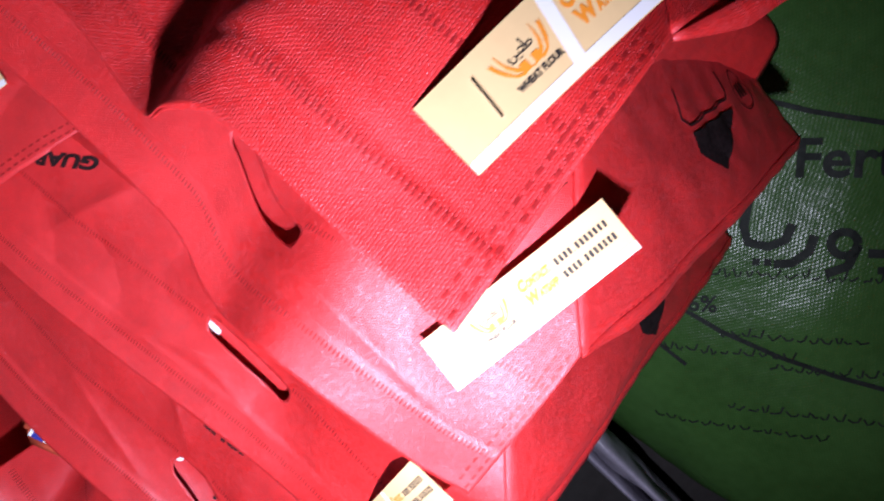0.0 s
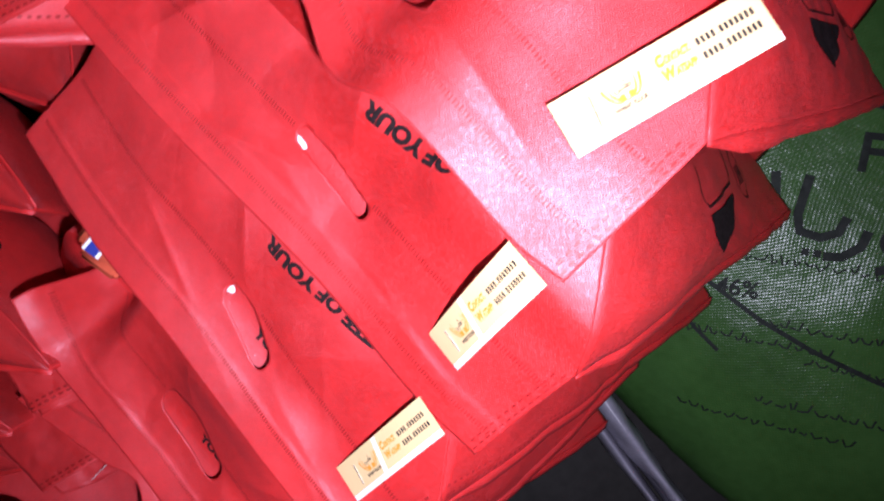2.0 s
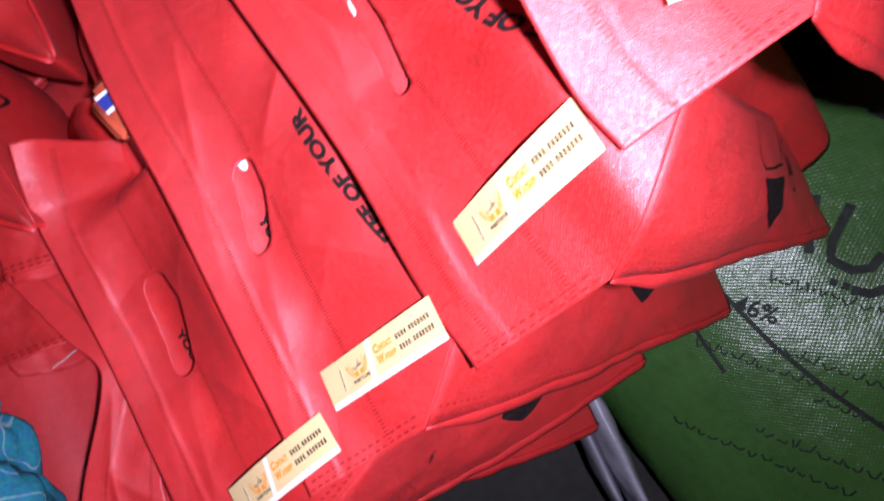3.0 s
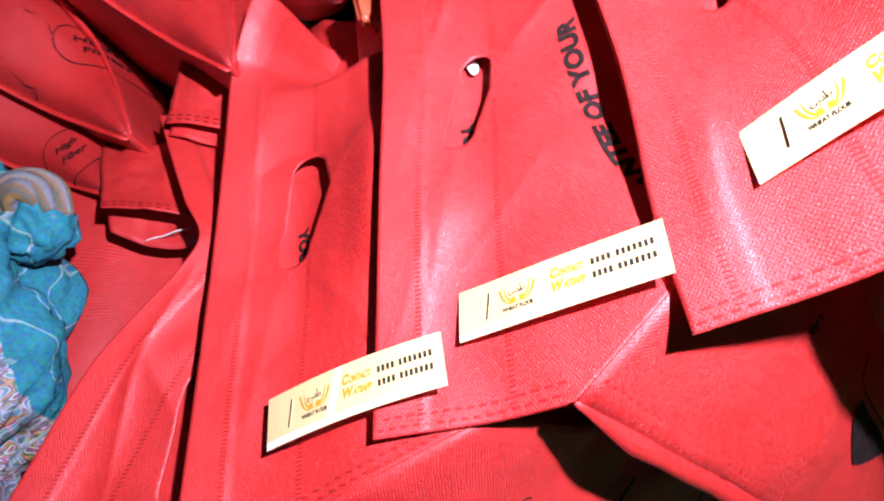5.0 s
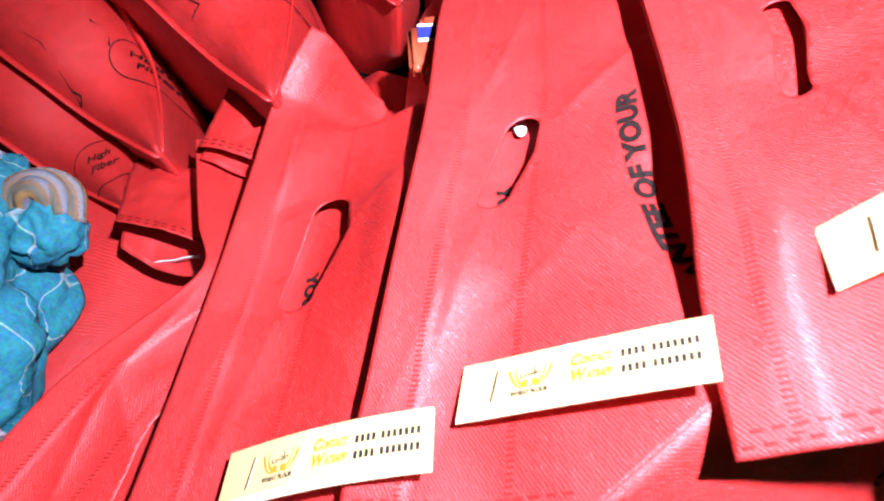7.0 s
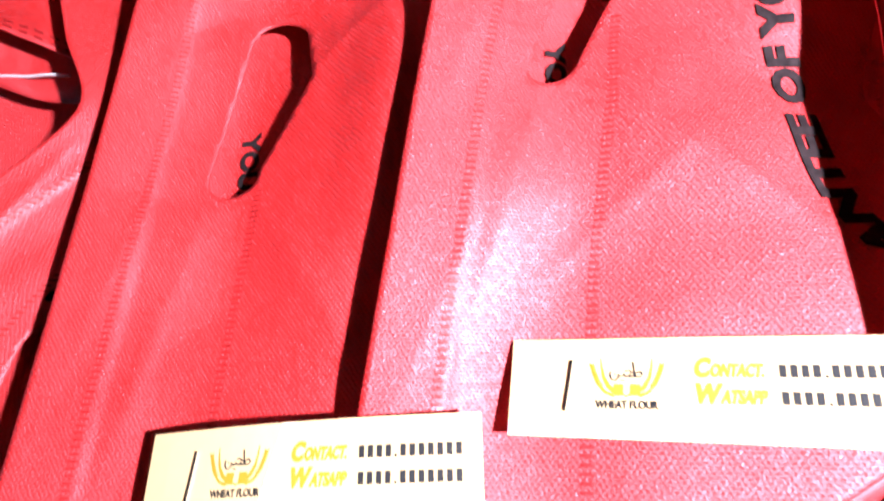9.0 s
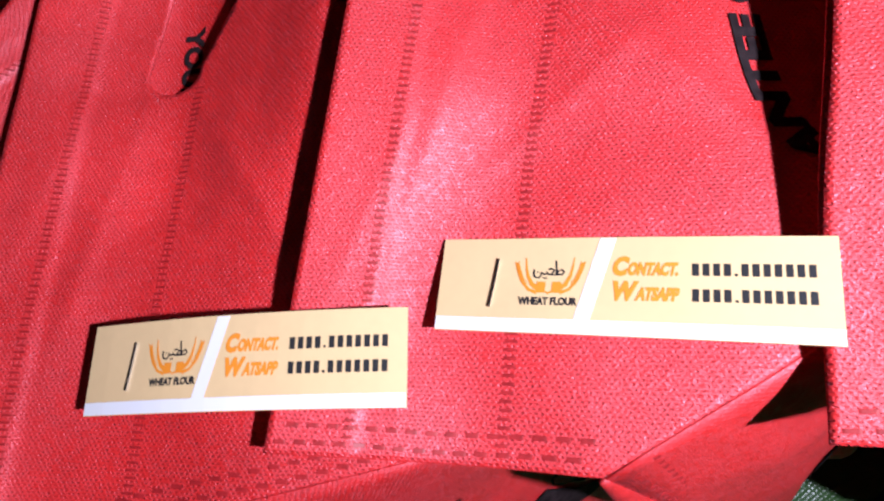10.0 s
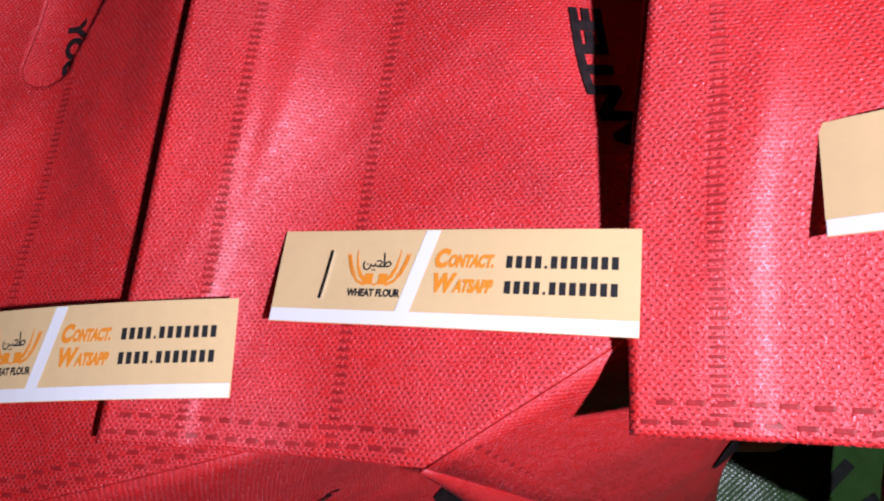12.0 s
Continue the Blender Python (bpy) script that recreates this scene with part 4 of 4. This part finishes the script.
# ---- scarf bundle, packet ----
def scarf_material(start, end):
    """Cotton print whose bands run from a plain teal border at x = start to the middle of the cloth at x = end."""
    m = mat("printed_scarf_cloth", (0.05, 0.30, 0.42), 0.8, 0.2)
    n, l, b = nodes_of(m)
    tc = n.new("ShaderNodeTexCoord")
    warp = n.new("ShaderNodeTexNoise")
    warp.inputs["Scale"].default_value = 14
    add = n.new("ShaderNodeMix")
    add.data_type, add.blend_type = "RGBA", "LINEAR_LIGHT"
    add.inputs["Factor"].default_value = 0.012
    l.new(tc.outputs["Object"], warp.inputs["Vector"])
    l.new(tc.outputs["Object"], add.inputs[6])
    l.new(warp.outputs["Color"], add.inputs[7])
    # broad bands: teal ground, lilac lace, ochre paisley
    axes = n.new("ShaderNodeSeparateXYZ")
    l.new(add.outputs[2], axes.inputs[0])
    slant = n.new("ShaderNodeMath")
    slant.operation = "MULTIPLY_ADD"
    slant.inputs[1].default_value = 0.28
    l.new(axes.outputs[1], slant.inputs[0])
    l.new(axes.outputs[0], slant.inputs[2])
    band = n.new("ShaderNodeMapRange")
    band.inputs[1].default_value, band.inputs[2].default_value = start, end
    l.new(slant.outputs[0], band.inputs[0])
    bands = n.new("ShaderNodeValToRGB")
    bands.color_ramp.interpolation = "CONSTANT"
    e = bands.color_ramp.elements
    e[0].position, e[0].color = 0.0, (0.030, 0.20, 0.30, 1)
    e[1].position, e[1].color = 0.22, (0.33, 0.34, 0.50, 1)
    for p, c in ((0.44, (0.22, 0.06, 0.12, 1)), (0.50, (0.10, 0.20, 0.24, 1)), (0.55, (0.45, 0.25, 0.10, 1)), (0.60, (0.12, 0.14, 0.12, 1)), (0.76, (0.42, 0.22, 0.07, 1)), (0.84, (0.30, 0.22, 0.40, 1))):
        k = e.new(p)
        k.color = c
    l.new(band.outputs[0], bands.inputs["Fac"])
    # curling vines and leaf cells over the printed bands, loose pale threads over the teal border
    curl = n.new("ShaderNodeTexNoise")
    curl.inputs["Scale"].default_value, curl.inputs["Detail"].default_value, curl.inputs["Distortion"].default_value = 24, 0.4, 2.6
    l.new(tc.outputs["Object"], curl.inputs["Vector"])
    inks = n.new("ShaderNodeValToRGB")
    inks.color_ramp.interpolation = "CONSTANT"
    k = inks.color_ramp.elements
    k[0].position, k[0].color = 0.0, (0.07, 0.13, 0.17, 1)
    k[1].position, k[1].color = 0.34, (0.50, 0.46, 0.62, 1)
    for p, c in ((0.39, (0.05, 0.24, 0.34, 1)), (0.46, (0.52, 0.50, 0.62, 1)), (0.495, (0.24, 0.05, 0.14, 1)), (0.53, (0.46, 0.26, 0.08, 1)), (0.57, (0.08, 0.10, 0.07, 1)), (0.63, (0.55, 0.50, 0.56, 1)), (0.67, (0.20, 0.05, 0.16, 1))):
        k.new(p).color = c
    l.new(curl.outputs["Fac"], inks.inputs["Fac"])
    gate = n.new("ShaderNodeMapRange")
    gate.inputs[1].default_value, gate.inputs[2].default_value, gate.inputs[4].default_value = 0.20, 0.23, 0.72
    l.new(band.outputs[0], gate.inputs[0])
    mix = n.new("ShaderNodeMix")
    mix.data_type = "RGBA"
    l.new(gate.outputs[0], mix.inputs["Factor"])
    l.new(bands.outputs["Color"], mix.inputs[6])
    l.new(inks.outputs["Color"], mix.inputs[7])
    vine = n.new("ShaderNodeTexNoise")
    vine.inputs["Scale"].default_value, vine.inputs["Detail"].default_value, vine.inputs["Distortion"].default_value = 22, 0.0, 0.8
    l.new(tc.outputs["Object"], vine.inputs["Vector"])
    thread = n.new("ShaderNodeValToRGB")
    k = thread.color_ramp.elements
    k[0].position, k[0].color = 0.485, (0, 0, 0, 1)
    k[1].position, k[1].color = 0.515, (0, 0, 0, 1)
    k.new(0.5).color = (0.75, 0.75, 0.75, 1)
    l.new(vine.outputs["Fac"], thread.inputs["Fac"])
    threads = n.new("ShaderNodeMix")
    threads.data_type = "RGBA"
    threads.inputs[7].default_value = (0.40, 0.52, 0.60, 1)
    l.new(thread.outputs["Color"], threads.inputs["Factor"])
    l.new(mix.outputs[2], threads.inputs[6])
    mix = threads
    fine = n.new("ShaderNodeTexNoise")
    fine.inputs["Scale"].default_value, fine.inputs["Detail"].default_value = 260, 4
    l.new(tc.outputs["Object"], fine.inputs["Vector"])
    dirt = n.new("ShaderNodeMix")
    dirt.data_type, dirt.blend_type = "RGBA", "OVERLAY"
    dirt.inputs["Factor"].default_value = 0.7
    l.new(mix.outputs[2], dirt.inputs[6])
    l.new(fine.outputs["Color"], dirt.inputs[7])
    l.new(dirt.outputs[2], b.inputs["Base Color"])
    bump = n.new("ShaderNodeBump")
    bump.inputs["Distance"].default_value = 0.0012
    l.new(fine.outputs["Fac"], bump.inputs["Height"])
    l.new(bump.outputs["Normal"], b.inputs["Normal"])
    return m


def lumpy(bm, centre, half, folds, seed, segs=72, rings=44):
    """Rumpled cloth: a closed lump with deep running folds."""
    ret = bmesh.ops.create_uvsphere(bm, u_segments=segs, v_segments=rings, radius=1)
    for v in ret["verts"]:
        d = v.co.normalized()
        f = math.sin(d.y * 5 + d.x * 9 + 2.5 * noise.noise(d * 1.7 + Vector((seed, 0, 0)))) * 0.05 + noise.noise(d * 2.6 + Vector((0, seed, 0))) * 0.16 + abs(noise.noise(d * 6 + Vector((0, 0, seed)))) * 0.09
        v.co = Vector(centre) + Vector((d.x * half[0], d.y * half[1], d.z * half[2])) * (1 + f * folds)


def rolled_cloth(bm, knots, radius, seed, turns=26, sides=28):
    """A twisted roll of cloth along a bent line, with pleats that run along it; the second UV axis goes round it."""
    uv = bm.loops.layers.uv.new("UVMap")
    line = [[(i, k[a]) for i, k in enumerate(knots)] for a in range(3)]
    at = [Vector([curve_through(line[a], (len(knots) - 1) * i / turns) for a in range(3)]) for i in range(turns + 1)]
    rows = []
    for i, c in enumerate(at):
        t = (at[min(turns, i + 1)] - at[max(0, i - 1)]).normalized()
        p = t.orthogonal().normalized() if i == 0 else (p - t * p.dot(t)).normalized()
        q = t.cross(p)
        s = i / turns
        r = radius * (0.45 + 0.55 * math.sin(math.pi * min(1, 0.12 + 0.8 * s)))
        row = []
        for j in range(sides):
            th = 2 * math.pi * j / sides
            w = 1 + 0.10 * math.sin(4 * th + 3 * s + seed) + 0.07 * math.sin(9 * th + 5 * s) + 0.10 * noise.noise(Vector((th, s * 4, seed)))
            row.append(bm.verts.new(c + (p * math.cos(th) + q * math.sin(th)) * r * w))
        rows.append(row)
    for i in range(turns):
        for j in range(sides):
            k = (j + 1) % sides
            f = bm.faces.new((rows[i][j], rows[i][k], rows[i + 1][k], rows[i + 1][j]))
            for loop, (x, y) in zip(f.loops, ((i, j), (i, j + 1), (i + 1, j + 1), (i + 1, j))):
                loop[uv].uv = (x / turns, y / sides)
    bm.faces.new(rows[0][::-1])
    bm.faces.new(rows[-1])


def striped_cloth():
    """The striped hem of the scarf: ochre, lilac, wine and cream lines along the roll."""
    m = mat("striped_scarf_hem", (0.4, 0.3, 0.2), 0.8, 0.2)
    n, l, b = nodes_of(m)
    uv, sep, warp = n.new("ShaderNodeUVMap"), n.new("ShaderNodeSeparateXYZ"), n.new("ShaderNodeTexNoise")
    l.new(uv.outputs["UV"], sep.inputs[0])
    warp.inputs["Scale"].default_value, warp.inputs["Detail"].default_value = 60, 3
    lines, wave = n.new("ShaderNodeMath"), n.new("ShaderNodeMath")
    lines.operation = "MULTIPLY_ADD"
    lines.inputs[1].default_value = 2.6
    l.new(sep.outputs[1], lines.inputs[0])
    l.new(warp.outputs["Fac"], lines.inputs[2])
    wave.operation = "FRACT"
    l.new(lines.outputs[0], wave.inputs[0])
    ramp = n.new("ShaderNodeValToRGB")
    k = ramp.color_ramp.elements
    k[0].position, k[0].color = 0.0, (0.34, 0.16, 0.03, 1)
    k[1].position, k[1].color = 1.0, (0.28, 0.12, 0.03, 1)
    for p, c in ((0.16, (0.40, 0.26, 0.10, 1)), (0.24, (0.04, 0.03, 0.04, 1)), (0.32, (0.28, 0.28, 0.44, 1)), (0.44, (0.12, 0.22, 0.34, 1)), (0.52, (0.44, 0.38, 0.34, 1)), (0.60, (0.12, 0.03, 0.06, 1)), (0.68, (0.38, 0.20, 0.05, 1)), (0.82, (0.02, 0.16, 0.22, 1))):
        k.new(p).color = c
    l.new(wave.outputs[0], ramp.inputs["Fac"])
    l.new(ramp.outputs["Color"], b.inputs["Base Color"])
    bump = n.new("ShaderNodeBump")
    bump.inputs["Distance"].default_value = 0.001
    l.new(warp.outputs["Fac"], bump.inputs["Height"])
    l.new(bump.outputs["Normal"], b.inputs["Normal"])
    return m


scarf_mat = scarf_material(-0.237, -0.288)
knot_mat = scarf_material(-0.60, -0.70)
hem_mat = striped_cloth()
scarf = new("scarf_bundle")
tagged(scarf, "knotted teal cotton scarf with paisley print on the bags", "scarf")
bm = bmesh.new()
lumpy(bm, (-0.372, 0.070, -0.225), (0.115, 0.165, 0.085), 1.5, 3.0, 110, 70)
part("cloth", bm, scarf_mat, scarf)
bm = bmesh.new()
lumpy(bm, (-0.264, 0.166, -0.190), (0.028, 0.030, 0.024), 1.4, 7.0, 40, 28)
part("knot", bm, knot_mat, scarf, "tight teal knot of the scarf")
for shrink, lift, r in ((1.0, 0.0, 0.0105), (0.62, 0.007, 0.0100), (0.28, 0.010, 0.0095)):
    bm = bmesh.new()
    rolled_cloth(bm, [(-0.264 + dx * shrink, 0.172 + dy * shrink, dz + lift) for dx, dy, dz in ((-0.030, -0.010, -0.188), (-0.026, 0.016, -0.176), (-0.004, 0.026, -0.172), (0.018, 0.018, -0.174), (0.026, -0.004, -0.184))], r, 2.0 + 9 * shrink)
    part("hem_roll", bm, hem_mat, scarf, "rolled hem striped in ochre and lilac")

packet = new("small_packet")
tagged(packet, "small orange packet with blue band behind the bags", "packet")
bm = bmesh.new()
bmesh.ops.create_cube(bm, size=1)
for v in bm.verts:
    v.co = Vector((v.co.x * 0.055, v.co.y * 0.055, v.co.z * 0.016))
bmesh.ops.bevel(bm, geom=[e for e in bm.edges if abs(e.verts[0].co.z - e.verts[1].co.z) > 0.01], offset=0.010, segments=4, affect="EDGES")
bmesh.ops.bevel(bm, geom=bm.edges[:], offset=0.003, segments=2, affect="EDGES")
part("packet_body", bm, packet_red, packet)
for name, y0, y1, m in (("white_band", 0.002, 0.018, white), ("blue_band", 0.005, 0.015, blue)):
    bm = bmesh.new()
    bar(bm, -0.020, y0, 0.022, y1)
    for v in bm.verts:
        v.co.z = 0.0085 + (0.0006 if m is blue else 0)
    part(name, bm, m, packet, smooth=False)
packet.matrix_world = pose(0.030, 0.262, -0.078, 14, -4, 6)


# ---- second row: a bag whose side seam lies over the far end of the row ----
flap_z = Flap([(0.352, 0.060, 0.020), (0.45, 0.07, 0.03), (0.65, 0.08, 0.04)],
              [(0.35, [(0, 0), (0.06, 0.012), (0.12, 0.02), (0.2, 0.03)]), (0.6, [(0, 0), (0.06, 0.01), (0.2, 0.02)])], 9)
behind = carrier_bag("red nonwoven carrier bag in the row behind", flap_z, 0.20, None, ((0.118, 0.418, 0.046), (0.95, 0.1, 0.08), (0.1, -0.95, 0.0), -0.001),
            (0.20, 0.36, 0.02), (0.30, 0.38, 0.05), (0.42, 0.36, -0.20), 9, 0.0, None, depth=0.3)
pivot = Vector((0.10, 0.365, 0.03))
behind.matrix_world = Matrix.Translation(pivot + Vector((0.018, 0.024, 0.010))) @ Matrix.Rotation(radians(-24), 4, "Z") @ Matrix.Translation(-pivot)
